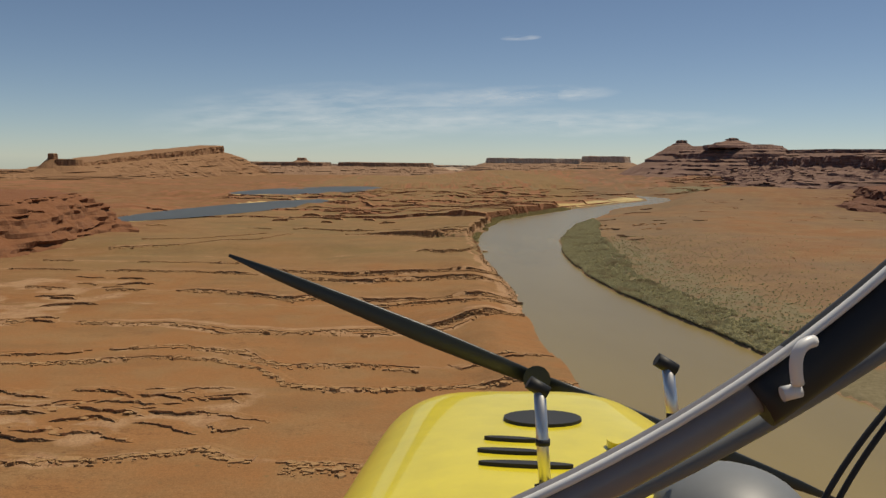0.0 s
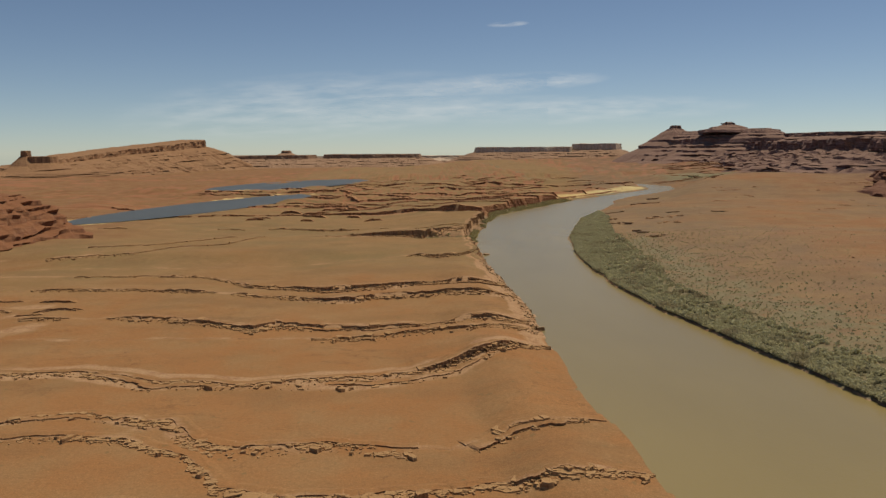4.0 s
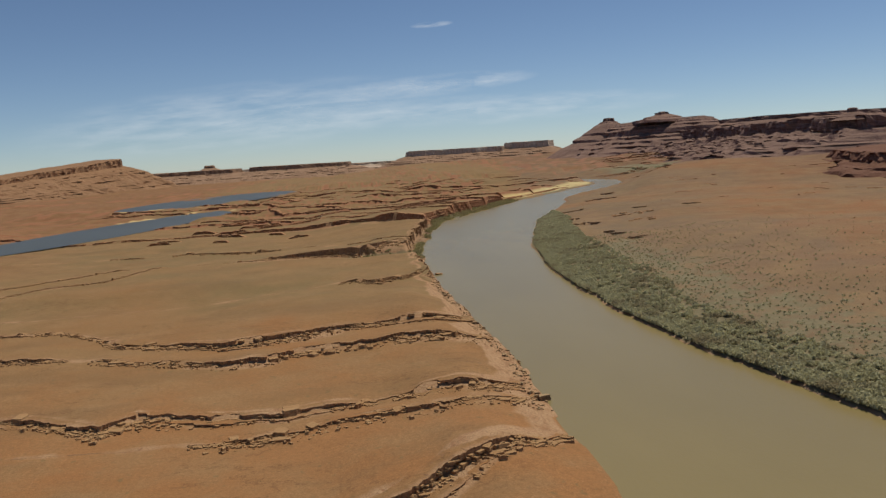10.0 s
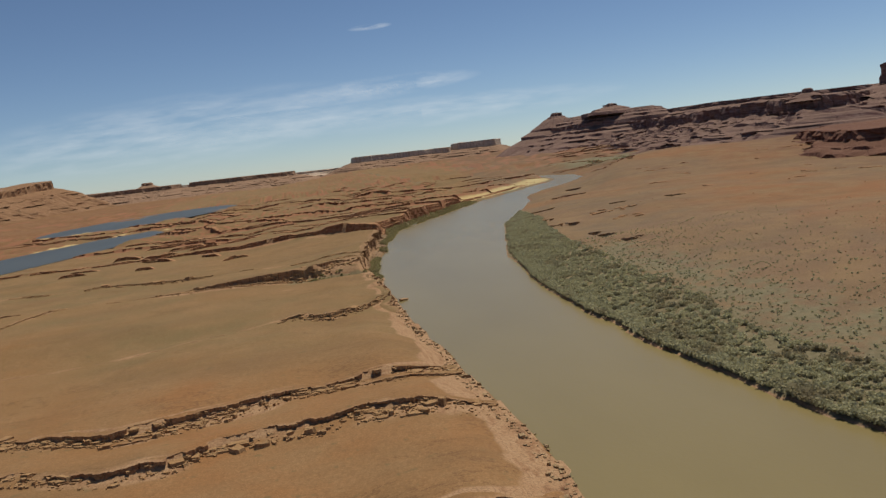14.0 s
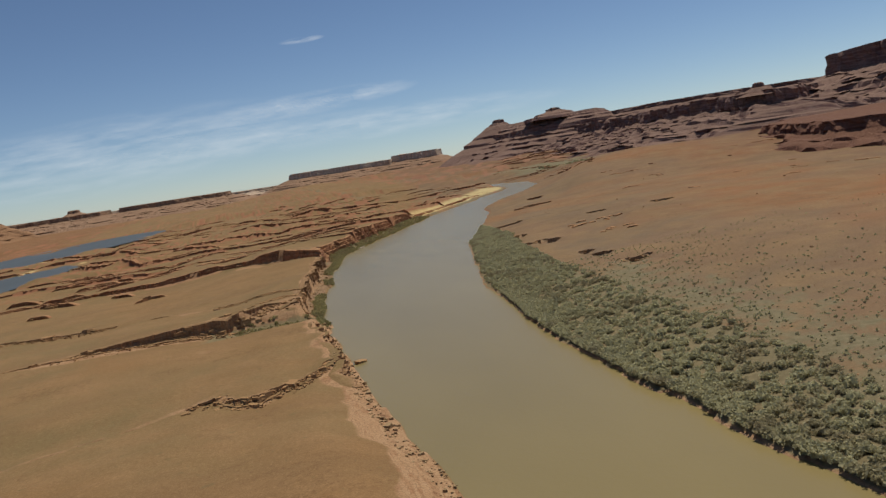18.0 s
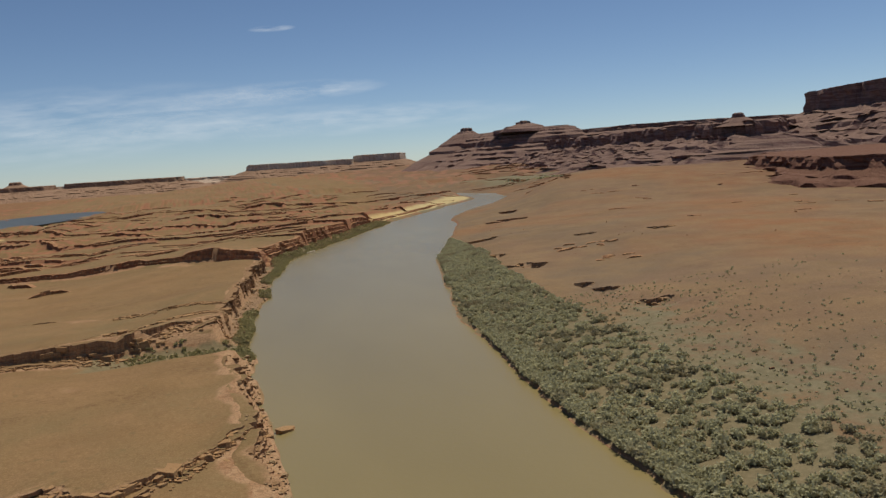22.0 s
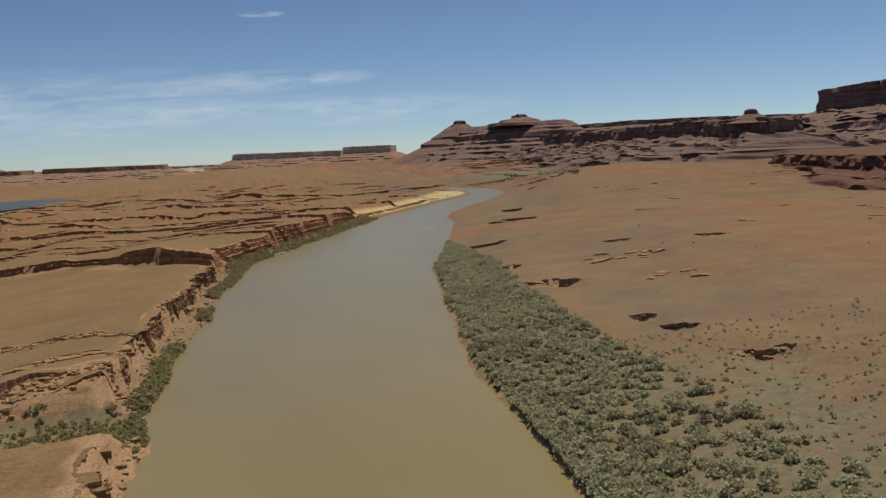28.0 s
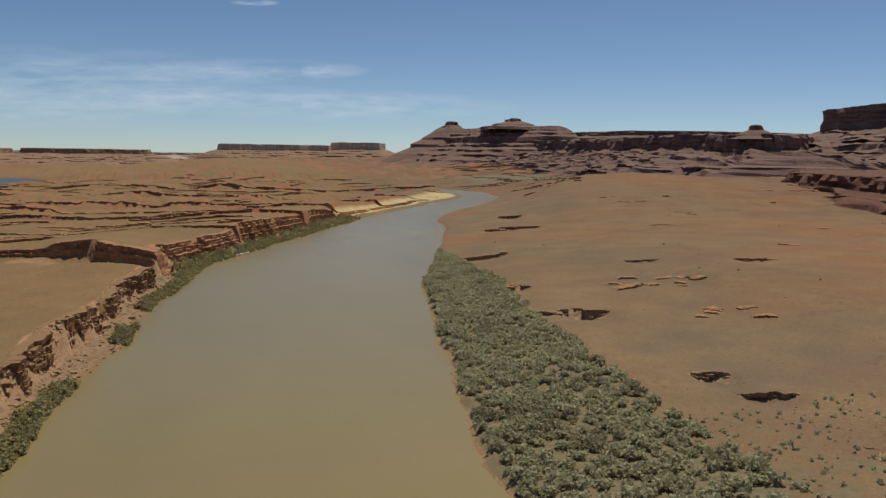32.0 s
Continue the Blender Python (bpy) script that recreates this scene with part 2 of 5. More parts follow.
    jag = 3.0 * fbm(x / 14.0, y / 14.0, 11, 3)
    foot = 2.6 * np.clip(dl / 15.0, -2, 1.0)
    setback = 8.0 * ramp(y, 950, 1000)
    wall = ramp(dl - setback + 0.6 * jag, 9.0, 11.4)
    rim = np.maximum(up, 8.6 - 2.5 * ramp(y, 1010, 1120) + 1.8 * vnoise(x / 40.0, y / 40.0, 21))
    terrace = ramp(y, 605, 650)
    lowbank = (ramp(dl, -3, 24) * (1 - terrace) + terrace * (0.12 * ramp(dl, -3, 1) + 0.88 * ramp(dl + 0.5 * jag, 2.5, 6.5))) * np.maximum(up, 4.6 * terrace) + np.clip(dl, -6, 0) * 0.4
    mix = ramp(dl - setback, 12, 60)
    highbank = foot * (1 - wall) + wall * (rim * (1 - mix) + up * mix)
    hl = lowbank * (1 - cliff) + highbank * cliff
    gully = ramp(-np.abs(y - 735 - 0.12 * (x - 10)), -15, -7) * ramp(x, -34, -4) * ramp(dl, -6, 0)
    hl = hl * (1 - gully) + gully * np.minimum(hl, 0.5 + 0.05 * np.clip(dl, 0, 60))
    inlet = ramp(-np.abs(y - lines[NEAR] + 13), -15, -6) * ramp(x, -70, 10) * ramp(dl, -4, 2) * (y > 900)
    hl = hl * (1 - inlet) + inlet * np.minimum(hl, 1.6 + 0.03 * np.clip(dl, 0, 90))
    rock = np.where(dl > 0, rock * ramp(dl, 0, 6), 0)
    rock = np.maximum(rock, cliff * ramp(-np.abs(dl - setback + 0.6 * jag - 10.2), -4.0, -2.0))
    rock = np.maximum(rock, terrace * (1 - cliff) * ramp(-np.abs(dl + 0.5 * jag - 4), -5.0, -2.5))
    rock = np.maximum(rock, np.where(dl > 0, ramp(y, 330, 420) * (1 - cliff) * ramp(-dl - jag, -13, -8) * 0.9, 0))
    # the far left hills towards the ponds
    hl = hl + ramp(-x, 260, 900) * (10 * fbm(x / 260.0, y / 260.0, 31, 4) + 4) * ramp(-y, -2600, -1700)
    # ponds lie flat
    pond = np.zeros_like(x)
    for cx, cy, ax, ay in ((-295, 1240, 56, 255), (-300, 1980, 108, 275)):
        skew = (x - cx - (y - cy) * 0.26) / ax
        e = skew ** 2 + ((y - cy) / ay) ** 2 + 0.12 * fbm(x / 50.0, y / 70.0, 51, 3)
        pond = np.maximum(pond, ramp(-e, -1.6, -1.0))
    salt = np.clip(4 * pond * (1 - pond), 0, 1) * ramp(vnoise(x / 22.0, y / 40.0, 53), -0.3, 0.3)
    hl = hl * (1 - pond) - 2.6 * pond
    # right of the river: a bushy strip, then bare slopes up to a broad dome
    dome = 24 * np.exp(-((x - 560) / 300.0) ** 2 - ((y - 1430) / 260.0) ** 2)
    hr = 1.0 + 3.5 * ramp(dr, -2, 45) + 5.0 * ramp(dr, 40, 140) + dome * ramp(dr, 20, 120) + 1.3 * fbm(x / 110.0, y / 110.0, 71, 4) * ramp(dr, 20, 60) + 0.15 * fbm(x / 7.0, y / 7.0, 74, 3)
    hr = hr + 16 * ramp(x, 650, 1000) + 8 * ramp(y, 1900, 2600)
    for cx, cy, ln, hi, fa in STEPS:
        near = (np.abs(x - cx) < ln + 30) & (np.abs(y - cy) < ln + 30)
        if near.any():
            ox, oy = math.cos(radians(fa)), math.sin(radians(fa))
            d = (x[near] - cx) * ox + (y[near] - cy) * oy
            u = np.abs((x[near] - cx) * oy - (y[near] - cy) * ox) / ln
            hr[near] -= hi * ramp(d, -1.0, 0.8) * (1 - ramp(d, 2, 18)) * ramp(-u, -0.62, -0.1)
    ter = fbm(x / 120.0, y / 70.0, 91, 4)
    rough = ramp(y, 1650, 1900) * ramp(dr, 30, 100)
    lev = ter * 3.2
    hr = hr + rough * 2.4 * (np.floor(lev) + ramp(lev - np.floor(lev), 0.0, 0.18))
    rock = np.where(dr > 0, rough * ramp(-np.abs(lev - np.floor(lev) - 0.1), -0.35, -0.1), rock)
    hr = np.where(dr < 0, 0.3 * dr, hr)
    z = np.where(dl > -4, hl, np.where(dr > -4, hr, -3.0))
    z = np.where((dl < 0) & (dr < 0), np.maximum(np.minimum(z, -0.2), -3.0), z)
    # past the bend the river turns away behind the flats
    far = ramp(y, 1980, 2080)
    back = np.where(x < 480, up, hr)
    z = z * (1 - far) + far * back
    z = z + ramp(np.hypot(x, y), 2400, 4800) * 6 * ramp(x, -100, 400)
    green = np.where(dr > 0, ramp(strip_width(y) - dr, -5, 5), 0)
    green = np.maximum(green, np.where(dr > 0, 0.62 * ramp(-dr, -105, -45) * (1 - ramp(y, 700, 790)), 0))
    green = np.maximum(green, np.maximum(0.9 * gully, 0.7 * inlet * ramp(-dl, -45, -20)))
    green = np.maximum(green, np.where(dl > 0, ramp(setback - dl, -9, -5) * cliff * 0.8, 0) * ramp(vnoise(x / 18.0, y / 18.0, 33), -0.5, 0.3))
    green = np.maximum(green, 0.8 * ramp(dr, 5, 30) * ramp(-np.abs(y - 1900), -220, -120) * ramp(-np.abs(x - 620), -160, -80))
    sand = np.where((dl > 0) & (dl < 60), ramp(y, 1215, 1290) * ramp(-y, -1680, -1600) * ramp(dl, 7, 12) * ramp(-dl, -34 - 20 * ramp(y, 1400, 1500), -24), 0)
    z = z * (1 - 0.8 * sand) + 1.5 * 0.8 * sand
    sand = np.maximum(sand, np.where(dl > 100, salt, 0))
    scree = np.where((dl > 0) & (dl < 15), cliff * ramp(dl, 0.5, 3) * ramp(setback - dl - jag * 0.5, -10, -7) * (1 - 0.7 * ramp(y, 950, 1000)), 0) * ramp(-y, -1250, -1150)
    return z, np.clip(rock, 0, 1) * (1 - 0.8 * scree), np.clip(green, 0, 1), np.clip(sand, 0, 1), scree


def height(x, y):
    return float(land(np.array([float(x)]), np.array([float(y)]))[0][0])


# ---- materials ----
def material(name, rough=0.9, spec=0.2):
    m = bpy.data.materials.new(name)
    m.use_nodes = True
    nt = m.node_tree
    b = nt.nodes["Principled BSDF"]
    b.inputs["Roughness"].default_value = rough
    b.inputs["Specular IOR Level"].default_value = spec
    return m, nt, b


def node(nt, kind, **kw):
    n = nt.nodes.new(kind)
    for k, v in kw.items():
        if k == "blend":
            n.data_type, n.blend_type = 'RGBA', v
        elif k == "op":
            n.operation = v
        else:
            n.inputs[k].default_value = v
    return n


def noise_tex(nt, scale, detail=4.0, rough=0.55, squash=None, space="position"):
    n = node(nt, "ShaderNodeTexNoise", Scale=scale, Detail=detail, Roughness=rough)
    g = nt.nodes.new("ShaderNodeNewGeometry") if space == "position" else nt.nodes.new("ShaderNodeTexCoord")
    src = g.outputs["Position"] if space == "position" else g.outputs["Object"]
    if squash:
        mp = nt.nodes.new("ShaderNodeMapping")
        mp.inputs["Scale"].default_value = squash
        nt.links.new(src, mp.inputs["Vector"])
        src = mp.outputs[0]
    nt.links.new(src, n.inputs["Vector"])
    return n.outputs["Fac"]


def band(nt, src, stops):
    r = nt.nodes.new("ShaderNodeValToRGB")
    while len(r.color_ramp.elements) < len(stops):
        r.color_ramp.elements.new(0.5)
    for e, (p, c) in zip(r.color_ramp.elements, stops):
        e.position, e.color = p, (*c, 1) if len(c) == 3 else c
    nt.links.new(src, r.inputs[0])
    return r.outputs[0]


def grey(a, b):
    return [(a, (0, 0, 0)), (b, (1, 1, 1))]


def mixed(nt, fac, a, b, blend='MIX'):
    n = node(nt, "ShaderNodeMix", blend=blend)
    for sock, v in ((n.inputs[0], fac), (n.inputs[6], a), (n.inputs[7], b)):
        if hasattr(v, "links"):
            nt.links.new(v, sock)
        else:
            sock.default_value = v if isinstance(v, float) else (*v, 1)
    return n.outputs[2]


def bumped(nt, b, src, strength, distance):
    n = node(nt, "ShaderNodeBump", Strength=strength, Distance=distance)
    nt.links.new(src, n.inputs["Height"])
    nt.links.new(n.outputs[0], b.inputs["Normal"])


def attr(nt, name):
    n = nt.nodes.new("ShaderNodeAttribute")
    n.attribute_name = name
    return n.outputs["Fac"]


def math_op(nt, op, a, b):
    n = node(nt, "ShaderNodeMath", op=op)
    for sock, v in ((n.inputs[0], a), (n.inputs[1], b)):
        if hasattr(v, "links"):
            nt.links.new(v, sock)
        else:
            sock.default_value = v
    return n.outputs[0]


def ground_material():
    m, nt, b = material("desert_ground", 0.95, 0.1)
    wide = noise_tex(nt, 0.006, 5)
    mid = noise_tex(nt, 0.045, 6, 0.6)
    fine = noise_tex(nt, 0.9, 6, 0.65)
    g = nt.nodes.new("ShaderNodeNewGeometry")
    axis = nt.nodes.new("ShaderNodeSeparateXYZ")
    nt.links.new(g.outputs["Position"], axis.inputs[0])
    red_soil = band(nt, wide, [(0.30, (0.315, 0.150, 0.064)), (0.5, (0.33, 0.170, 0.078)), (0.70, (0.285, 0.132, 0.055))])
    tan_soil = band(nt, wide, [(0.30, (0.27, 0.168, 0.08)), (0.46, (0.25, 0.172, 0.09)), (0.56, (0.215, 0.166, 0.088)), (0.72, (0.265, 0.158, 0.074))])
    along = math_op(nt, 'ADD', math_op(nt, 'MULTIPLY', axis.outputs[1], 0.001), math_op(nt, 'MULTIPLY', math_op(nt, 'SUBTRACT', noise_tex(nt, 0.011, 4), 0.5), 0.7))
    along = math_op(nt, 'SUBTRACT', along, math_op(nt, 'MULTIPLY', band(nt, math_op(nt, 'MULTIPLY', axis.outputs[0], 0.001), grey(0.16, 0.34)), 0.28))
    soil = mixed(nt, band(nt, along, grey(0.38, 0.68)), red_soil, tan_soil)
    pink_soil = band(nt, wide, [(0.30, (0.225, 0.150, 0.096)), (0.45, (0.205, 0.146, 0.098)), (0.57, (0.245, 0.150, 0.094)), (0.70, (0.215, 0.150, 0.100))])
    pink_soil = mixed(nt, band(nt, noise_tex(nt, 0.004, 3), grey(0.50, 0.60)), pink_soil, (0.30, 0.138, 0.066))
    across = math_op(nt, 'ADD', math_op(nt, 'MULTIPLY', axis.outputs[0], 0.001), math_op(nt, 'MULTIPLY', axis.outputs[1], -0.00016))
    soil = mixed(nt, band(nt, across, grey(0.0, 0.05)), soil, pink_soil)
    east = math_op(nt, 'ADD', math_op(nt, 'MULTIPLY', axis.outputs[0], 0.001), math_op(nt, 'MULTIPLY', math_op(nt, 'SUBTRACT', noise_tex(nt, 0.009, 5), 0.5), 0.4))
    soil = mixed(nt, math_op(nt, 'MULTIPLY', band(nt, east, grey(0.42, 0.66)), 0.75), soil, (0.19, 0.088, 0.055))
    west = math_op(nt, 'ADD', math_op(nt, 'MULTIPLY', axis.outputs[0], -0.001), math_op(nt, 'MULTIPLY', math_op(nt, 'SUBTRACT', noise_tex(nt, 0.008, 5), 0.5), 0.35))
    west = math_op(nt, 'SUBTRACT', west, math_op(nt, 'MULTIPLY', axis.outputs[1], 0.00005))
    soil = mixed(nt, math_op(nt, 'MULTIPLY', band(nt, west, grey(0.20, 0.32)), 0.8), soil, (0.23, 0.105, 0.058))
    soil = mixed(nt, math_op(nt, 'MULTIPLY', band(nt, mid, grey(0.42, 0.66)), 0.75), soil, (0.31, 0.20, 0.108))
    soil = mixed(nt, math_op(nt, 'MULTIPLY', band(nt, noise_tex(nt, 0.022, 6, 0.65, squash=(0.6, 1.3, 1.0)), grey(0.50, 0.68)), 0.55), soil, (0.20, 0.13, 0.072))
    soil = mixed(nt, math_op(nt, 'MULTIPLY', band(nt, fine, grey(0.35, 0.75)), 0.5), soil, (0.155, 0.085, 0.042))
    grit = noise_tex(nt, 2.6, 4, 0.7)
    soil = mixed(nt, math_op(nt, 'MULTIPLY', band(nt, grit, grey(0.42, 0.66)), 0.45), soil, (0.13, 0.075, 0.04))
    soil = mixed(nt, math_op(nt, 'MULTIPLY', band(nt, grit, [(0.30, (1, 1, 1)), (0.42, (0, 0, 0))]), 0.4), soil, (0.42, 0.27, 0.15))
    spots = band(nt, noise_tex(nt, 0.35, 3, 0.5), grey(0.66, 0.72))
    soil = mixed(nt, math_op(nt, 'MULTIPLY', spots, 0.55), soil, (0.15, 0.12, 0.065))
    warp = noise_tex(nt, 0.055, 7, 0.7, squash=(0.55, 1.0, 1.0))
    crack = band(nt, math_op(nt, 'ABSOLUTE', math_op(nt, 'SUBTRACT', warp, 0.5), 0.0), [(0.0, (1, 1, 1)), (0.012, (0, 0, 0))])
    crack = math_op(nt, 'MULTIPLY', crack, band(nt, noise_tex(nt, 0.018, 3), grey(0.5, 0.6)))
    soil = mixed(nt, math_op(nt, 'MULTIPLY', crack, 0.6), soil, (0.11, 0.06, 0.034))
    strata = noise_tex(nt, 1.0, 5, 0.65, squash=(0.06, 0.06, 1.1))
    rock = band(nt, strata, [(0.30, (0.13, 0.06, 0.036)), (0.40, (0.30, 0.17, 0.10)), (0.52, (0.41, 0.275, 0.175)), (0.60, (0.25, 0.13, 0.074)), (0.72, (0.36, 0.225, 0.135))])
    rock = mixed(nt, band(nt, noise_tex(nt, 0.55, 6, 0.7), grey(0.38, 0.62)), rock, (0.36, 0.23, 0.14))
    chip = node(nt, "ShaderNodeTexVoronoi", Scale=0.95)
    chip.feature = 'DISTANCE_TO_EDGE'
    nt.links.new(g.outputs["Position"], chip.inputs["Vector"])
    rock = mixed(nt, math_op(nt, 'MULTIPLY', band(nt, chip.outputs["Distance"], [(0.0, (1, 1, 1)), (0.10, (0, 0, 0))]), 0.5), rock, (0.12, 0.065, 0.04))
    rock = mixed(nt, math_op(nt, 'MULTIPLY', band(nt, math_op(nt, 'MULTIPLY', axis.outputs[1], 0.0005), grey(0.49, 0.58)), 0.7), rock, (0.25, 0.105, 0.062))
    edge = math_op(nt, 'ADD', attr(nt, "rock"), math_op(nt, 'MULTIPLY', math_op(nt, 'SUBTRACT', mid, 0.5), 1.6))
    col = mixed(nt, band(nt, edge, grey(0.35, 0.62)), soil, rock)
    sep = nt.nodes.new("ShaderNodeSeparateXYZ")
    nt.links.new(g.outputs["True Normal"], sep.inputs[0])
    col = mixed(nt, band(nt, sep.outputs[2], [(0.80, (1, 1, 1)), (0.93, (0, 0, 0))]), col, rock)
    grass = band(nt, noise_tex(nt, 0.5, 6, 0.7), [(0.35, (0.15, 0.122, 0.072)), (0.55, (0.20, 0.163, 0.10)), (0.68, (0.235, 0.182, 0.115))])
    ge = math_op(nt, 'ADD', attr(nt, "green"), math_op(nt, 'MULTIPLY', math_op(nt, 'SUBTRACT', noise_tex(nt, 0.12, 5, 0.65), 0.5), 1.4))
    col = mixed(nt, band(nt, ge, grey(0.45, 0.68)), col, grass)
    talus = band(nt, noise_tex(nt, 0.7, 6, 0.7), [(0.3, (0.15, 0.095, 0.06)), (0.5, (0.24, 0.16, 0.105)), (0.68, (0.33, 0.225, 0.145))])
    col = mixed(nt, band(nt, math_op(nt, 'ADD', attr(nt, "scree"), math_op(nt, 'MULTIPLY', math_op(nt, 'SUBTRACT', mid, 0.5), 0.9)), grey(0.35, 0.65)), col, talus)
    pale = band(nt, noise_tex(nt, 0.15, 5), [(0.3, (0.44, 0.31, 0.15)), (0.6, (0.52, 0.41, 0.22)), (0.75, (0.36, 0.29, 0.13))])
    col = mixed(nt, band(nt, attr(nt, "sand"), grey(0.3, 0.7)), col, pale)
    tone = mixed(nt, band(nt, across, grey(0.0, 0.05)), (0.96, 0.905, 0.80), (0.90, 0.92, 0.89))
    col = mixed(nt, 1.0, col, tone, 'MULTIPLY')
    nt.links.new(col, b.inputs["Base Color"])
    bumped(nt, b, math_op(nt, 'ADD', math_op(nt, 'MULTIPLY', fine, 0.5), mid), 0.6, 0.5)
    return m


def rock_material(name, stops, scale=1.0, speck=(0.36, 0.19, 0.11)):
    m, nt, b = material(name, 0.92, 0.12)
    strata = noise_tex(nt, 1.0, 6, 0.65, squash=(0.012 * scale, 0.012 * scale, 0.22 * scale))
    col = band(nt, strata, stops)
    joint = noise_tex(nt, 1.0, 4, 0.6, squash=(0.22 * scale, 0.22 * scale, 0.012 * scale))
    col = mixed(nt, math_op(nt, 'MULTIPLY', band(nt, joint, [(0.36, (1, 1, 1)), (0.46, (0, 0, 0))]), 0.4), col, tuple(c * 0.3 for c in speck))
    streak = noise_tex(nt, 1.0, 5, 0.6, squash=(0.10 * scale, 0.10 * scale, 0.02 * scale))
    col = mixed(nt, math_op(nt, 'MULTIPLY', band(nt, streak, grey(0.45, 0.7)), 0.55), col, speck)
    mott = noise_tex(nt, 0.35 * scale, 6, 0.7)
    col = mixed(nt, math_op(nt, 'MULTIPLY', band(nt, mott, grey(0.52, 0.72)), 0.6), col, tuple(c * 0.45 for c in speck))
    sep = nt.nodes.new("ShaderNodeSeparateXYZ")
    g = nt.nodes.new("ShaderNodeNewGeometry")
    nt.links.new(g.outputs["True Normal"], sep.inputs[0])
    flat = band(nt, sep.outputs[2], grey(0.72, 0.9))
    col = mixed(nt, math_op(nt, 'MULTIPLY', flat, 0.75), col, speck)
    col = mixed(nt, 1.0, col, (1.0, 1.02, 0.86), 'MULTIPLY')
    nt.links.new(col, b.inputs["Base Color"])
    bumped(nt, b, math_op(nt, 'ADD', mott, streak), 0.8, 1.5 / scale)
    return m


def leaf_material(name, dark, light):
    m = bpy.data.materials.new(name)
    m.use_nodes = True
    nt = m.node_tree
    nt.nodes.remove(nt.nodes["Principled BSDF"])
    info = nt.nodes.new("ShaderNodeObjectInfo")
    g = nt.nodes.new("ShaderNodeNewGeometry")
    r = math_op(nt, 'ADD', math_op(nt, 'MULTIPLY', info.outputs["Random"], 0.4), math_op(nt, 'MULTIPLY', g.outputs["Random Per Island"], 0.6))
    col = mixed(nt, r, dark, light)
    col = mixed(nt, math_op(nt, 'MULTIPLY', band(nt, noise_tex(nt, 0.07, 4), grey(0.5, 0.68)), 0.7), col, (0.26, 0.20, 0.12))
    d, t = nt.nodes.new("ShaderNodeBsdfDiffuse"), nt.nodes.new("ShaderNodeBsdfTranslucent")
    mx = node(nt, "ShaderNodeMixShader", Fac=0.45)
    for n in (d, t):
        nt.links.new(col, n.inputs["Color"])
    nt.links.new(d.outputs[0], mx.inputs[1])
    nt.links.new(t.outputs[0], mx.inputs[2])
    nt.links.new(mx.outputs[0], nt.nodes["Material Output"].inputs[0])
    return m


def water_material(name, deep, rough, wave):
    m, nt, b = material(name, rough, 0.16)
    tone = noise_tex(nt, 0.012, 4, squash=(1, 0.35, 1))
    nt.links.new(mixed(nt, band(nt, tone, grey(0.35, 0.7)), deep, tuple(c * 1.18 for c in deep)), b.inputs["Base Color"])
    rip = noise_tex(nt, wave, 5, 0.6)
    bumped(nt, b, rip, 0.12, 0.3)
    return m


M_GROUND = ground_material()
M_RIVER = water_material("silty_river", (0.205, 0.156, 0.066), 0.26, 0.6)
M_POND = water_material("blue_pond", (0.07, 0.078, 0.08), 0.5, 0.5)
RED = [(0.28, (0.14, 0.055, 0.038)), (0.42, (0.30, 0.125, 0.078)), (0.5, (0.40, 0.20, 0.13)), (0.58, (0.27, 0.105, 0.066)), (0.72, (0.42, 0.22, 0.14))]
PURPLE = [(0.28, (0.075, 0.040, 0.048)), (0.42, (0.165, 0.085, 0.088)), (0.5, (0.26, 0.165, 0.165)), (0.58, (0.13, 0.064, 0.07)), (0.72, (0.23, 0.138, 0.14))]
PINK = [(0.28, (0.15, 0.068, 0.044)), (0.45, (0.235, 0.118, 0.075)), (0.55, (0.29, 0.165, 0.108)), (0.72, (0.20, 0.095, 0.06))]
M_RED = rock_material("red_sandstone", RED, 1.6, (0.35, 0.19, 0.11))
M_LEDGE = rock_material("ledge_sandstone", [(0.28, (0.20, 0.10, 0.054)), (0.45, (0.32, 0.175, 0.098)), (0.55, (0.41, 0.255, 0.155)), (0.72, (0.27, 0.135, 0.072))], 6.0, (0.325, 0.185, 0.102))
M_CLIFF = rock_material("bank_cliff_rock", [(0.28, (0.11, 0.05, 0.032)), (0.45, (0.23, 0.11, 0.065)), (0.55, (0.30, 0.17, 0.105)), (0.72, (0.20, 0.085, 0.05))], 6.0, (0.255, 0.15, 0.088))
M_BANK = rock_material("bank_stone", [(0.28, (0.14, 0.075, 0.045)), (0.45, (0.27, 0.16, 0.098)), (0.55, (0.37, 0.25, 0.165)), (0.72, (0.23, 0.12, 0.07))], 6.0, (0.31, 0.205, 0.13))
M_PURPLE = rock_material("purple_sandstone", PURPLE, 0.9, (0.20, 0.122, 0.108))
M_BENCH = rock_material("dark_red_sandstone", [(0.28, (0.07, 0.03, 0.026)), (0.45, (0.15, 0.062, 0.05)), (0.55, (0.21, 0.10, 0.08)), (0.72, (0.12, 0.05, 0.042))], 1.2, (0.145, 0.07, 0.052))
# distant cliffs: haze is painted in as a paler base colour
M_FAR_HAZED = rock_material("hazed_far_sandstone", [(0.28, (0.42, 0.31, 0.28)), (0.45, (0.50, 0.38, 0.35)), (0.55, (0.56, 0.45, 0.42)), (0.72, (0.46, 0.34, 0.31))], 0.6, (0.44, 0.32, 0.28))
M_PINK = rock_material("pale_sandstone", PINK, 0.5, (0.255, 0.14, 0.088))
M_HILL = rock_material("crumbling_red_rock", [(p, tuple(0.58 * c for c in q)) for p, q in RED], 3.0, (0.20, 0.085, 0.048))
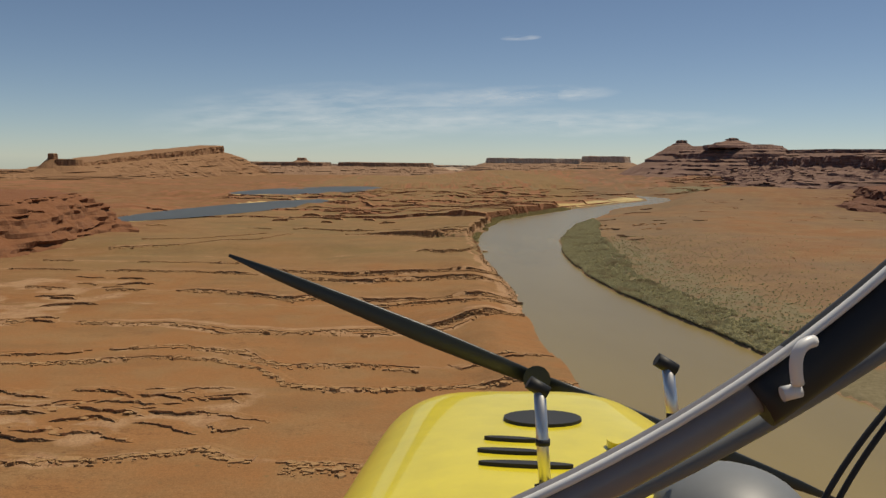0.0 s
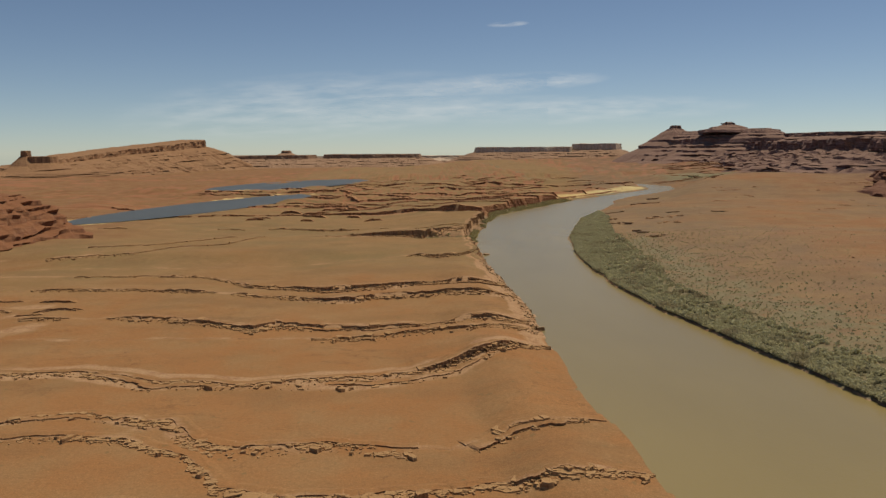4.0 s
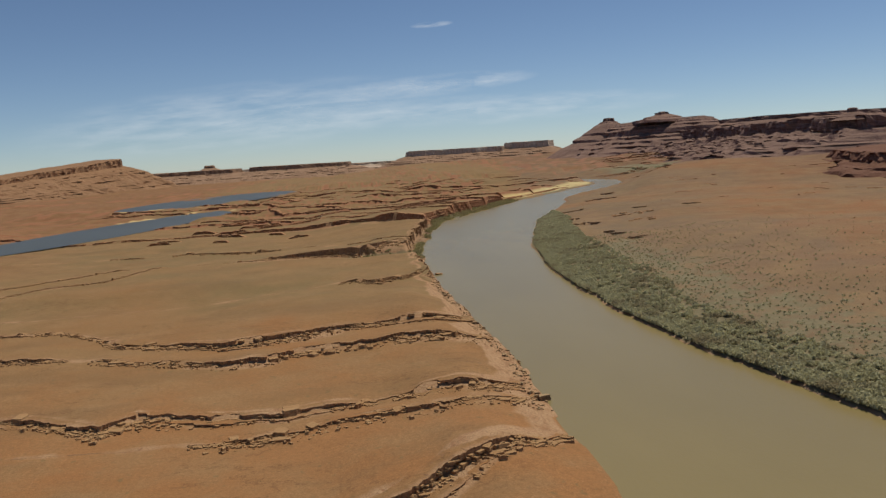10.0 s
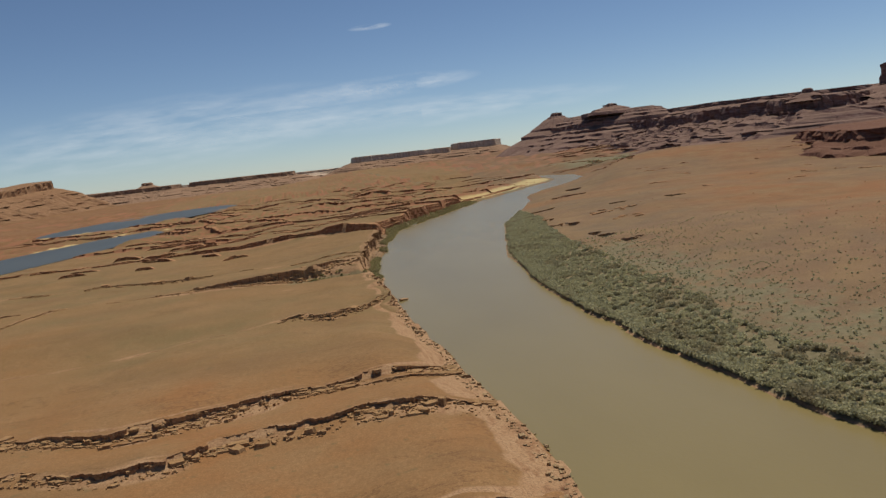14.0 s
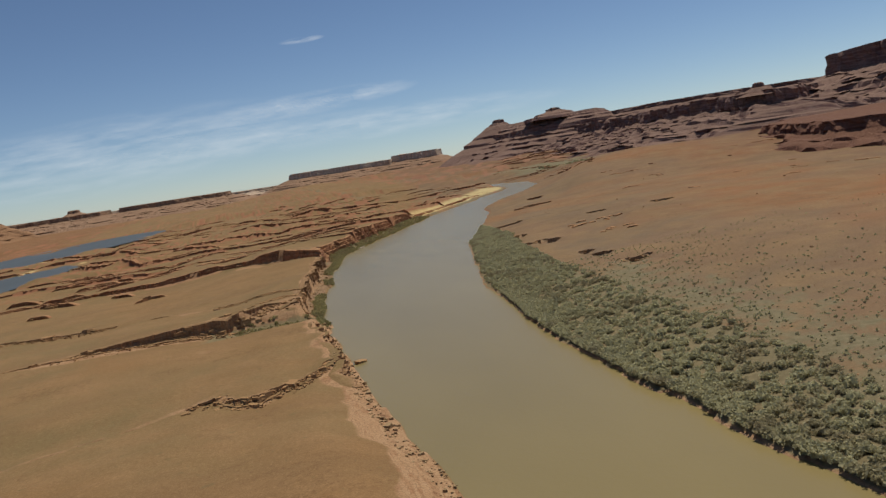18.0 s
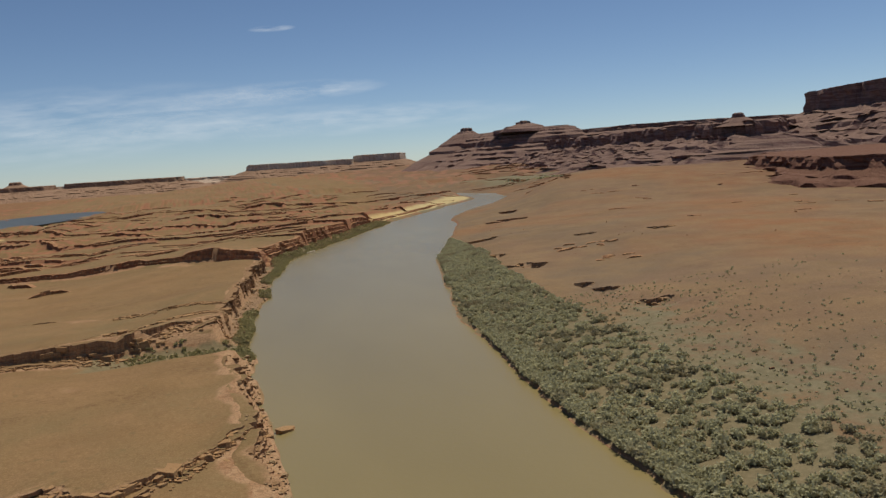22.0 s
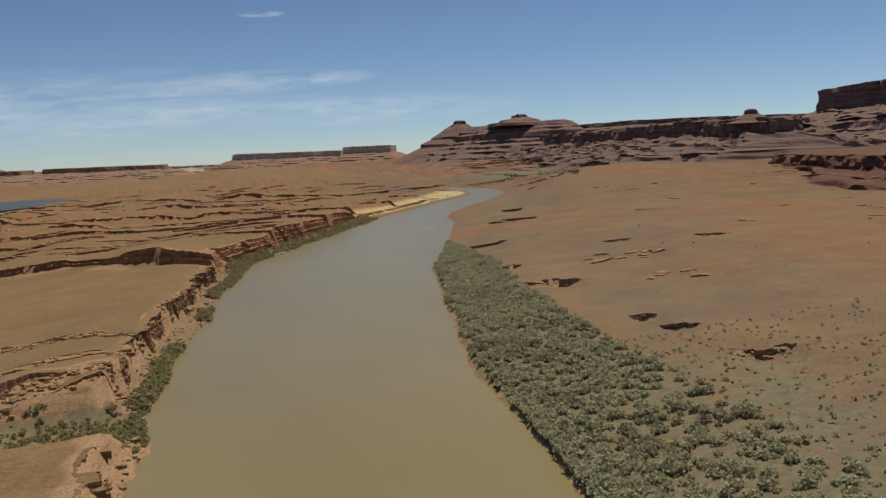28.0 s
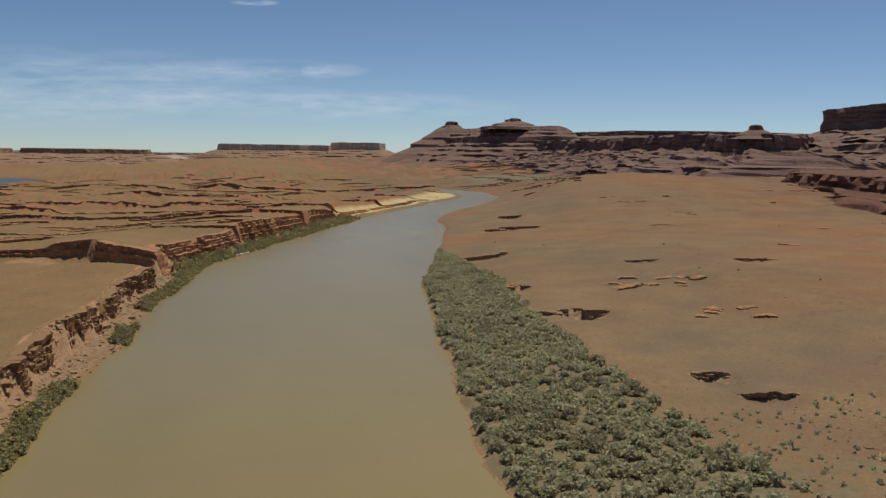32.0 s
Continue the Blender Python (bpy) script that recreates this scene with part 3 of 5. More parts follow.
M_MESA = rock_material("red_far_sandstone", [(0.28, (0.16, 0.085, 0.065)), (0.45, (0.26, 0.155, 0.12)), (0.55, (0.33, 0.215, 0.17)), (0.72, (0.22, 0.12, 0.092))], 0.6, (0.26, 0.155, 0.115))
M_LEAF = leaf_material("tamarisk_leaf", (0.33, 0.305, 0.17), (0.54, 0.50, 0.315))
M_REED = leaf_material("reed_leaf", (0.22, 0.205, 0.09), (0.43, 0.37, 0.185))
M_TWIG = material("twig_bark", 0.9, 0.1)[0]
M_TWIG.node_tree.nodes["Principled BSDF"].inputs["Base Color"].default_value = (0.09, 0.065, 0.045, 1)


# ---- builders ----
def mesh_object(name, verts, faces, mat, parent=None, smooth=False):
    me = bpy.data.meshes.new(name)
    me.from_pydata([tuple(v) for v in verts], [], [tuple(f) for f in faces])
    me.materials.append(mat)
    me.polygons.foreach_set("use_smooth", np.full(len(me.polygons), smooth))
    me.update()
    ob = new(name, me)
    ob.parent = parent
    return ob


def part(name, bm, mat, parent, label=""):
    """One mesh object from a bmesh, under a thing or a part."""
    me = bpy.data.meshes.new(name)
    bm.to_mesh(me)
    bm.free()
    me.materials.append(mat)
    ob = new(name, me)
    ob.parent = parent
    return tagged(ob, label)


def grid_mesh(name, xs, ys, z, mat, masks=None):
    nx, ny = len(xs), len(ys)
    gx, gy = np.meshgrid(xs, ys)
    co = np.stack([gx, gy, z], -1).reshape(-1, 3)
    i = np.arange(nx * ny).reshape(ny, nx)
    quads = np.stack([i[:-1, :-1], i[:-1, 1:], i[1:, 1:], i[1:, :-1]], -1).reshape(-1, 4)
    me = bpy.data.meshes.new(name)
    me.vertices.add(len(co))
    me.vertices.foreach_set("co", co.ravel())
    me.loops.add(quads.size)
    me.loops.foreach_set("vertex_index", quads.ravel().astype(np.int32))
    me.polygons.add(len(quads))
    me.polygons.foreach_set("loop_start", np.arange(0, quads.size, 4, dtype=np.int32))
    me.polygons.foreach_set("use_smooth", np.ones(len(quads), bool))
    me.update(calc_edges=True)
    for key, v in (masks or {}).items():
        me.attributes.new(key, 'FLOAT', 'POINT').data.foreach_set("value", v.ravel().astype(np.float32))
    me.materials.append(mat)
    return new(name, me)


def spread(a, b, step, grow, last):
    """Coordinates from a to b at a fixed step, then on to last with a growing one."""
    out = list(np.arange(a, b, step))
    d = step
    while out[-1] < last:
        d *= grow
        out.append(out[-1] + d)
    return out


# ---- ground, river, ponds ----
ys = np.array([-400, -250, -100, 0, 60, 110] + spread(140, 1230, 1.7, 1.035, 5300))
right_x = spread(0, 300, 1.9, 1.05, 5200)
left_x = spread(0, 230, 1.9, 1.05, 5200)
xs = np.array([-v for v in left_x[:0:-1]] + right_x)
GX, GY = np.meshgrid(xs, ys)
GZ, G_ROCK, G_GREEN, G_SAND, G_SCREE = land(GX, GY)
ground = grid_mesh("ground", xs, ys, GZ, M_GROUND, {"rock": G_ROCK, "green": G_GREEN, "sand": G_SAND, "scree": G_SCREE})
tagged(ground, "orange-brown desert ground with broken sandstone ledges", "ground", kind="structure")

ry = np.arange(-400, 2060, 10.0)
rv, rf = [], []
for k, y in enumerate(ry):
    a, b = float(left_edge(y)) - 9, float(right_edge(y)) + 6
    rv += [(a + (b - a) * u, y, 0.0) for u in (0, 0.25, 0.5, 0.75, 1)]
    if k:
        rf += [(5 * k - 5 + j, 5 * k - 4 + j, 5 * k + 1 + j, 5 * k + j) for j in range(4)]
river = tagged(mesh_object("river_water", rv, rf, M_RIVER), "smooth silty brown river water", "river", kind="structure")


def pond(cx, cy, ax, ay, z, label):
    v = [(cx, cy, z)]
    for k in range(72):
        a = 2 * math.pi * k / 72
        y = cy + 1.16 * ay * math.sin(a)
        v.append((cx + 1.16 * ax * math.cos(a) + (y - cy) * 0.26, y, z))
    f = [(0, 1 + k, 1 + (k + 1) % 72) for k in range(72)]
    return tagged(mesh_object("pond_water", v, f, M_POND), label, "pond", kind="structure")


pond(-295, 1240, 56, 255, -1.9, "blue evaporation pond with pale salty edges")
pond(-300, 1980, 108, 275, -1.9, "far blue evaporation pond below the mesa")


# ---- mesas ----

def outline(points, step, closed=True):
    """Points along a polygon at about the given step, with outward directions."""
    pts = [Vector(p) for p in points]
    out = []
    for a, b in zip(pts, pts[1:] + pts[:1]):
        n = max(1, int((b - a).length / step))
        out += [a.lerp(b, k / n) for k in range(n)]
    pos = np.array([(p.x, p.y) for p in out])
    for _ in range(2):
        pos = (np.roll(pos, 1, 0) + 2 * pos + np.roll(pos, -1, 0)) / 4
    tan = np.roll(pos, -1, 0) - np.roll(pos, 1, 0)
    nor = np.stack([tan[:, 1], -tan[:, 0]], -1) / np.linalg.norm(tan, axis=1, keepdims=True)
    area = np.sum(pos[:, 0] * np.roll(pos[:, 1], -1) - np.roll(pos[:, 0], -1) * pos[:, 1])
    return pos, nor if area > 0 else -nor


def mesa(name, label, points, profile, mat, step, jag=6.0, seed=1, tilt=(0, 0), split=5, uneven=0.06, foot=None):
    """A flat-topped rock mass: its rim, and a profile of (metres out from the rim, height) from the top down."""
    pos, nor = outline(points, step)
    s = np.cumsum(np.r_[0, np.linalg.norm(np.diff(pos, axis=0), axis=1)])
    n, levels = len(pos), []
    cen = pos.mean(0)
    for lev, (out, z) in enumerate(profile):
        buttress = jag * fbm(s / 55.0, 0 * s + seed, seed, 4) + 0.5 * jag * fbm(s / 17.0, 0 * s + lev * 0.2, seed + 9, 4, 0.6)
        rough = 0.3 * jag * fbm(s / 9.0, 0 * s + 5.0 * lev, seed + 17, 2) + (lev > 5) * (0.4 * jag + 0.03 * out) * fbm(s / 70.0, 0 * s + 3.0 * lev, seed + 29, 3)
        p = pos + nor * (out + buttress * (1 + 0.004 * out) + rough)[:, None]
        lean = (z - profile[-1][1]) / (profile[0][1] - profile[-1][1])
        wave = (uneven + 0.28 * (lev > 5)) * jag * fbm(s / (60.0 if lev < 6 else 28.0), 0 * s + 0.7 * lev, seed + 23, 4)
        zz = z + wave + lean * ((p[:, 0] - cen[0]) * tilt[0] + (p[:, 1] - cen[1]) * tilt[1])
        levels.append([(p[k, 0], p[k, 1], zz[k]) for k in range(n)])
    top = new(name)
    cut = min(split, len(levels) - 2)
    for piece, rows, cap in (("cliff", levels[:cut + 1], True), ("talus_slope", levels[cut:], False)):
        faces = [(r * n + k, r * n + (k + 1) % n, (r + 1) * n + (k + 1) % n, (r + 1) * n + k) for r in range(len(rows) - 1) for k in range(n)]
        if cap:
            faces.append(tuple(range(n)))
        mesh_object(piece, [v for row in rows for v in row], faces, (foot or mat) if piece == "talus_slope" else mat, top)
    return tagged(top, label, "mesa")


def layered(top, base, cliff, talus, steps, seed, ledge=0.4):
    """Profile of a cliff over a ledgy slope."""
    rnd = random.Random(seed)
    prof = [(-3.0, top), (0.0, top - 0.4)]
    z = top - cliff
    for k in range(4):
        prof.append((1.2 + 1.4 * k, top - cliff * (k + 1) / 4))
    out = 7.0
    for k in range(steps):
        dz = (z - base) / (steps - k) * rnd.uniform(0.7, 1.3) if k < steps - 1 else z - base
        run = talus / steps * rnd.uniform(0.7, 1.3)
        prof += [(out + run, z - dz * (1 - ledge)), (out + run + 2.0, z - dz)]
        out, z = out + run + 2.0, z - dz
    prof.append((out + 40, base - 12))
    return prof


mesa("purple_mesa", "long purple-brown sandstone mesa with banded cliffs", [(1010, 2800), (1035, 2600), (1045, 2450), (1010, 2200), (985, 2000), (975, 1840), (1010, 1750), (1110, 1800), (1240, 1930), (1420, 1950), (2700, 1900), (2700, 3300), (1300, 3200)], layered(94, 22, 26, 190, 13, 3, 0.10), M_PURPLE, 5, 12.0, 4, uneven=0.22)
mesa("upper_bench", "purple rock bench rising behind the long mesa's rim", [(1130, 3000), (1160, 2700), (1190, 2500), (1330, 2400), (2600, 2400), (2600, 3200), (1300, 3150)], layered(122, 84, 12, 50, 3, 13), M_PURPLE, 12, 8.0, 14)
mesa("butte", "grey-purple butte with pale upper slopes", [(965, 3230), (985, 3060), (1010, 2900), (1060, 2800), (1130, 2760), (1220, 2900), (1200, 3150), (1080, 3350)], [(-40, 141), (-8, 138), (0, 132), (8, 130), (14, 124), (34, 120), (37, 114), (58, 108), (62, 97), (64, 91), (88, 84), (91, 78), (120, 70), (123, 64), (154, 54), (158, 49), (192, 38), (197, 33), (245, 20), (290, 2)], M_PURPLE, 6, 7.0, 7, split=9)
mesa("summit_rock", "square-cut rock cap on the butte's summit", [(1000, 2930), (1022, 2885), (1062, 2890), (1090, 2960), (1050, 3010)], [(-27, 162), (-20, 160), (-15, 155), (4, 151), (24, 147), (28, 143), (64, 138), (70, 130)], M_PURPLE, 3, 5.0, 16, uneven=0.5)
mesa("summit_rock", "small pointed rock on the butte's shoulder", [(926, 3278), (944, 3236), (988, 3244), (998, 3290), (958, 3310)], [(-22, 164), (-16, 161), (-12, 153), (-2, 150), (4, 145), (16, 140), (38, 126), (64, 110), (68, 102), (104, 86), (108, 77), (160, 54), (205, 30), (240, 4)], M_PURPLE, 3, 2.6, 8, uneven=0.5)
mesa("summit_rock", "dark cap of rock standing on the long mesa's rim", [(1002, 1800), (1018, 1792), (1030, 1812), (1012, 1822)], [(-4, 111), (0, 109), (2, 102), (12, 98), (24, 91), (38, 86)], M_PURPLE, 4, 2.0, 9)
mesa("dark_mesa", "high dark mesa with a sheer cliff rim", [(1312, 1965), (1345, 1850), (1400, 1650), (1480, 1400), (1560, 1200), (2700, 1100), (2700, 2500), (2150, 2500)], layered(166, 30, 46, 250, 12, 5, 0.10), M_PURPLE, 8, 12.0, 12, tilt=(0.0, -0.07))
mesa("rock_bench", "dark red-purple rock bench in stepped blocks", [(690, 1350), (640, 1240), (600, 1130), (640, 1000), (740, 800), (900, 640), (1700, 500), (1700, 1500), (1150, 1650), (850, 1500)], layered(38, 12, 12, 46, 5, 6), M_BENCH, 5, 9.0, 15)
mesa("pink_mesa", "long pale-red mesa with a prow-like end", [(-1098, 4230), (-1115, 4090), (-1180, 3850), (-1250, 3600), (-1300, 3330), (-1322, 3110), (-1345, 3040), (-1440, 3060), (-1450, 3330), (-1400, 3600), (-1330, 3900), (-1230, 4270)], layered(92, 0, 24, 210, 7, 8, 0.12), M_PINK, 10, 9.0, 21, tilt=(0.0, 0.074))
mesa("pink_ridge", "low crumbling end of the long pale-red mesa", [(-1400, 2990), (-1480, 2930), (-1600, 2860), (-1900, 2760), (-1950, 2850), (-1500, 3050)], layered(20, -2, 8, 120, 4, 18, 0.12), M_PINK, 10, 9.0, 19)
mesa("rock_tower", "slim rock tower on the shoulder of the mesa", [(-1424, 3003), (-1402, 2999), (-1392, 3023), (-1414, 3025)], [(-3, 82), (0, 80), (2, 62), (9, 56), (40, 27), (110, -1)], M_PINK, 5, 2.0, 22)
mesa("rock_tower", "blocky rock shoulder beside the slim tower", [(-1392, 2991), (-1318, 3001), (-1314, 3051), (-1388, 3051)], [(-3, 62), (0, 60), (4, 38), (20, 30), (70, -1)], M_PINK, 6, 4.0, 24)
mesa("red_hill", "dark red hill of crumbling layered rock", [(-352, 800), (-338, 730), (-345, 640), (-365, 570), (-620, 500), (-720, 800), (-420, 870)], layered(37, -8, 4, 34, 9, 9), M_HILL, 3, 6.0, 25)
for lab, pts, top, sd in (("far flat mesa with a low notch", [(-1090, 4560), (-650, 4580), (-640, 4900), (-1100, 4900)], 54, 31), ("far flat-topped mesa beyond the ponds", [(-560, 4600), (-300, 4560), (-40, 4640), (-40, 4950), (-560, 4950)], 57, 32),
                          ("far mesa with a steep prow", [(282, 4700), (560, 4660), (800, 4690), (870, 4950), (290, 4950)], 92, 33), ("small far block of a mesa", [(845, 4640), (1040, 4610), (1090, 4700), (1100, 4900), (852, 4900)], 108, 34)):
    mesa("far_mesa", lab, pts, layered(top, -2 if top < 60 else 12, (top - 8) * (0.42 if top < 60 else 0.33), 150, 6, sd, 0.2), M_MESA if top < 60 else M_FAR_HAZED, 5, 4.5, sd, uneven=0.3, foot=M_MESA)
mesa("summit_rock", "small rock knob on the far notched mesa", [(-800, 4640), (-750, 4640), (-755, 4680), (-795, 4680)], [(-6, 80), (0, 76), (4, 66), (24, 58), (40, 50)], M_MESA, 4, 4.0, 43)
mesa("far_mesa", "low far mesa ridge closing the plain", [(-900, 4960), (2000, 4960), (2000, 5100), (-900, 5100)], layered(46, 10, 12, 60, 3, 41), M_FAR_HAZED, 25, 9.0, 41)


# ---- thin cirrus far behind the mesas ----
def cloud(label, x, z, wide, high, tilt, seed, dense):
    m = bpy.data.materials.new("cirrus")
    m.use_nodes = True
    nt = m.node_tree
    nt.nodes.remove(nt.nodes["Principled BSDF"])
    tc = nt.nodes.new("ShaderNodeTexCoord")
    mp = nt.nodes.new("ShaderNodeMapping")
    mp.inputs["Scale"].default_value = (0.0035, 0.0, 0.022)
    mp.inputs["Location"].default_value = (seed * 3.7, seed, 0)
    mp.inputs["Rotation"].default_value = (0, 0.12, 0)
    nt.links.new(tc.outputs["Object"], mp.inputs[0])
    n = node(nt, "ShaderNodeTexNoise", Scale=1.0, Detail=6.0, Roughness=0.6)
    nt.links.new(mp.outputs[0], n.inputs["Vector"])
    sep = nt.nodes.new("ShaderNodeSeparateXYZ")
    nt.links.new(tc.outputs["Object"], sep.inputs[0])
    fx = math_op(nt, 'POWER', math_op(nt, 'ABSOLUTE', math_op(nt, 'MULTIPLY', sep.outputs[0], 2.0 / wide), 0.0), 2.0)
    fz = math_op(nt, 'POWER', math_op(nt, 'ABSOLUTE', math_op(nt, 'MULTIPLY', sep.outputs[2], 2.0 / high), 0.0), 2.0)
    edge = band(nt, math_op(nt, 'ADD', fx, fz), [(0.0, (1, 1, 1)), (0.95, (0, 0, 0))])
    fac = math_op(nt, 'MULTIPLY', math_op(nt, 'MULTIPLY', band(nt, n.outputs["Fac"], grey(0.36, 0.78)), edge), dense)
    clear, white = nt.nodes.new("ShaderNodeBsdfTransparent"), nt.nodes.new("ShaderNodeEmission")
    white.inputs[0].default_value, white.inputs[1].default_value = (0.80, 0.86, 0.90, 1), 0.85
    mx = nt.nodes.new("ShaderNodeMixShader")
    for a, b in ((fac, mx.inputs[0]), (clear.outputs[0], mx.inputs[1]), (white.outputs[0], mx.inputs[2]), (mx.outputs[0], nt.nodes["Material Output"].inputs[0])):
        nt.links.new(a, b)
    v = [(-wide / 2, 0, -high / 2), (wide / 2, 0, -high / 2), (wide / 2, 0, high / 2), (-wide / 2, 0, high / 2)]
    ob = mesh_object("backdrop_cloud", v, [(0, 1, 2, 3)], m)
    ob.location, ob.rotation_euler = (x, 4880, z), (0, radians(tilt), 0)
    return tagged(ob, label, "cloud", kind="structure")


cloud("thin streak of white cirrus cloud", 420, 455, 1350, 130, -3, 1, 0.95)
cloud("faint veil of low cirrus cloud", 450, 300, 3200, 190, -1, 2, 0.6)
cloud("faint veil of low cirrus cloud", -600, 330, 2600, 420, -3, 3, 0.5)
cloud("small wisp of cirrus cloud", 470, 790, 260, 36, -3, 4, 1.0)


# ---- rock pieces ----
SIDES = 8
RING = np.arange(SIDES)
PRISM_F = np.array([(k, (k + 1) % SIDES, (k + 1) % SIDES + SIDES, k + SIDES) for k in range(SIDES)] + [(8, 9, 10, 11), (8, 11, 12, 15), (12, 13, 14, 15), (3, 2, 1, 0), (7, 4, 3, 0), (7, 6, 5, 4)])
PRISM_A = np.radians([18, 47, 74, 133, 160, 205, 228, 315])
PRISM_R = 0.5 / (np.abs(np.cos(PRISM_A)) ** 9 + np.abs(np.sin(PRISM_A)) ** 9) ** (1 / 9)


def array_mesh(name, verts, faces, mat, smooth=False):
    me = bpy.data.meshes.new(name)
    k = faces.shape[1]
    me.vertices.add(len(verts))
    me.vertices.foreach_set("co", np.asarray(verts, np.float32).ravel())
    me.loops.add(faces.size)
    me.loops.foreach_set("vertex_index", faces.ravel().astype(np.int32))
    me.polygons.add(len(faces))
    me.polygons.foreach_set("loop_start", np.arange(0, faces.size, k, dtype=np.int32))
    me.polygons.foreach_set("use_smooth", np.full(len(faces), smooth))
    me.update(calc_edges=True)
    me.materials.append(mat)
    return me


def worn_boxes(centre, size, turn, rnd, wear=0.16):
    """Many uneven blocks at once: centres at their undersides, sizes, headings."""
    n = len(centre)
    r = PRISM_R * rnd.uniform(1 - 1.6 * wear, 1 + 0.6 * wear, (n, SIDES))
    low = np.stack([r * np.cos(PRISM_A), r * np.sin(PRISM_A), rnd.uniform(-0.3, 0.3, (n, SIDES)) * wear], -1)
    high = low * np.array([1, 1, 0]) * rnd.uniform(1 - 0.9 * wear, 1.04, (n, SIDES, 1)) + np.array([0, 0, 1.0])
    high[..., 2] += rnd.uniform(-0.5, 0.5, (n, SIDES)) * wear
    v = np.concatenate([low, high], 1)
    v = v * size[:, None, :]
    c, s = np.cos(turn)[:, None], np.sin(turn)[:, None]
    x, y = v[..., 0] * c - v[..., 1] * s, v[..., 0] * s + v[..., 1] * c
    v = np.stack([x, y, v[..., 2]], -1) + centre[:, None, :]
    f = PRISM_F[None] + 2 * SIDES * np.arange(n)[:, None, None]
    return v.reshape(-1, 3), f.reshape(-1, 4)


def ledge_rows(px, py, z0, z1, out, seed, layer=1.3, block=3.2, depth=4.0):
    """Slabs in layers along a line, hard ones proud of soft ones. out: unit vectors the face looks to."""
    rnd = np.random.RandomState(seed)
    step = np.hypot(np.diff(px), np.diff(py))
    s = np.r_[0, np.cumsum(step)]
    cen, siz, tur = [], [], []
    high = float(np.percentile(z1 - z0, 85))
    n_lay = max(1, int(round(high / layer)))
    cuts = np.cumsum(np.r_[0, rnd.uniform(0.55, 1.45, n_lay)])
    cuts /= cuts[-1]
    for k in range(n_lay):
        u = 0.0
        hard = (n_lay - 1 - k) % 2 == 0
        while u < s[-1]:
            w = block * (1.0 if hard else 0.8) * min(3.2, math.exp(rnd.normal(0.0, 0.65)))
            m = u + w / 2
            u += w * rnd.uniform(0.72, 0.98)
            if rnd.rand() < 0.05:
                continue
            x, y, a, b = (np.interp(m, s, q) for q in (px, py, z0, z1))
            ox, oy = np.interp(m, s, out[:, 0]), np.interp(m, s, out[:, 1])
            lo, hi = a + (b - a) * cuts[k], a + (b - a) * cuts[k + 1]
            if b - a < (0.25 if layer < 0.7 else 0.5) or (b - a < 0.3 * high and k < n_lay - 1):
                continue
            back = depth / 2 - 0.6 + (0 if hard else 1.25) + rnd.uniform(-1.0, 0.9) + 0.45 * k
            hi += rnd.uniform(-0.3, 0.12)
            cen.append((x - ox * back, y - oy * back, lo - (0.6 if k == 0 else 0.05)))
            siz.append((w * 1.08, depth * rnd.uniform(0.8, 1.15), hi - lo + (0.6 if k == 0 else 0.05)))
            tur.append(math.atan2(oy, ox) + math.pi / 2 + rnd.normal(0, 0.17))
    return np.array(cen).reshape(-1, 3), np.array(siz).reshape(-1, 3), np.array(tur)


def heights(px, py):
    return land(np.asarray(px, float), np.asarray(py, float))[0]


def block_noise(s, width, rnd):
    """A value from -1 to 1 for every joint-bounded block along s."""
    n = int(s[-1] / width * 1.6) + 3
    cuts = np.cumsum(width * rnd.uniform(0.35, 1.65, n))
    return rnd.uniform(-1, 1, n + 1)[np.searchsorted(cuts, s)]


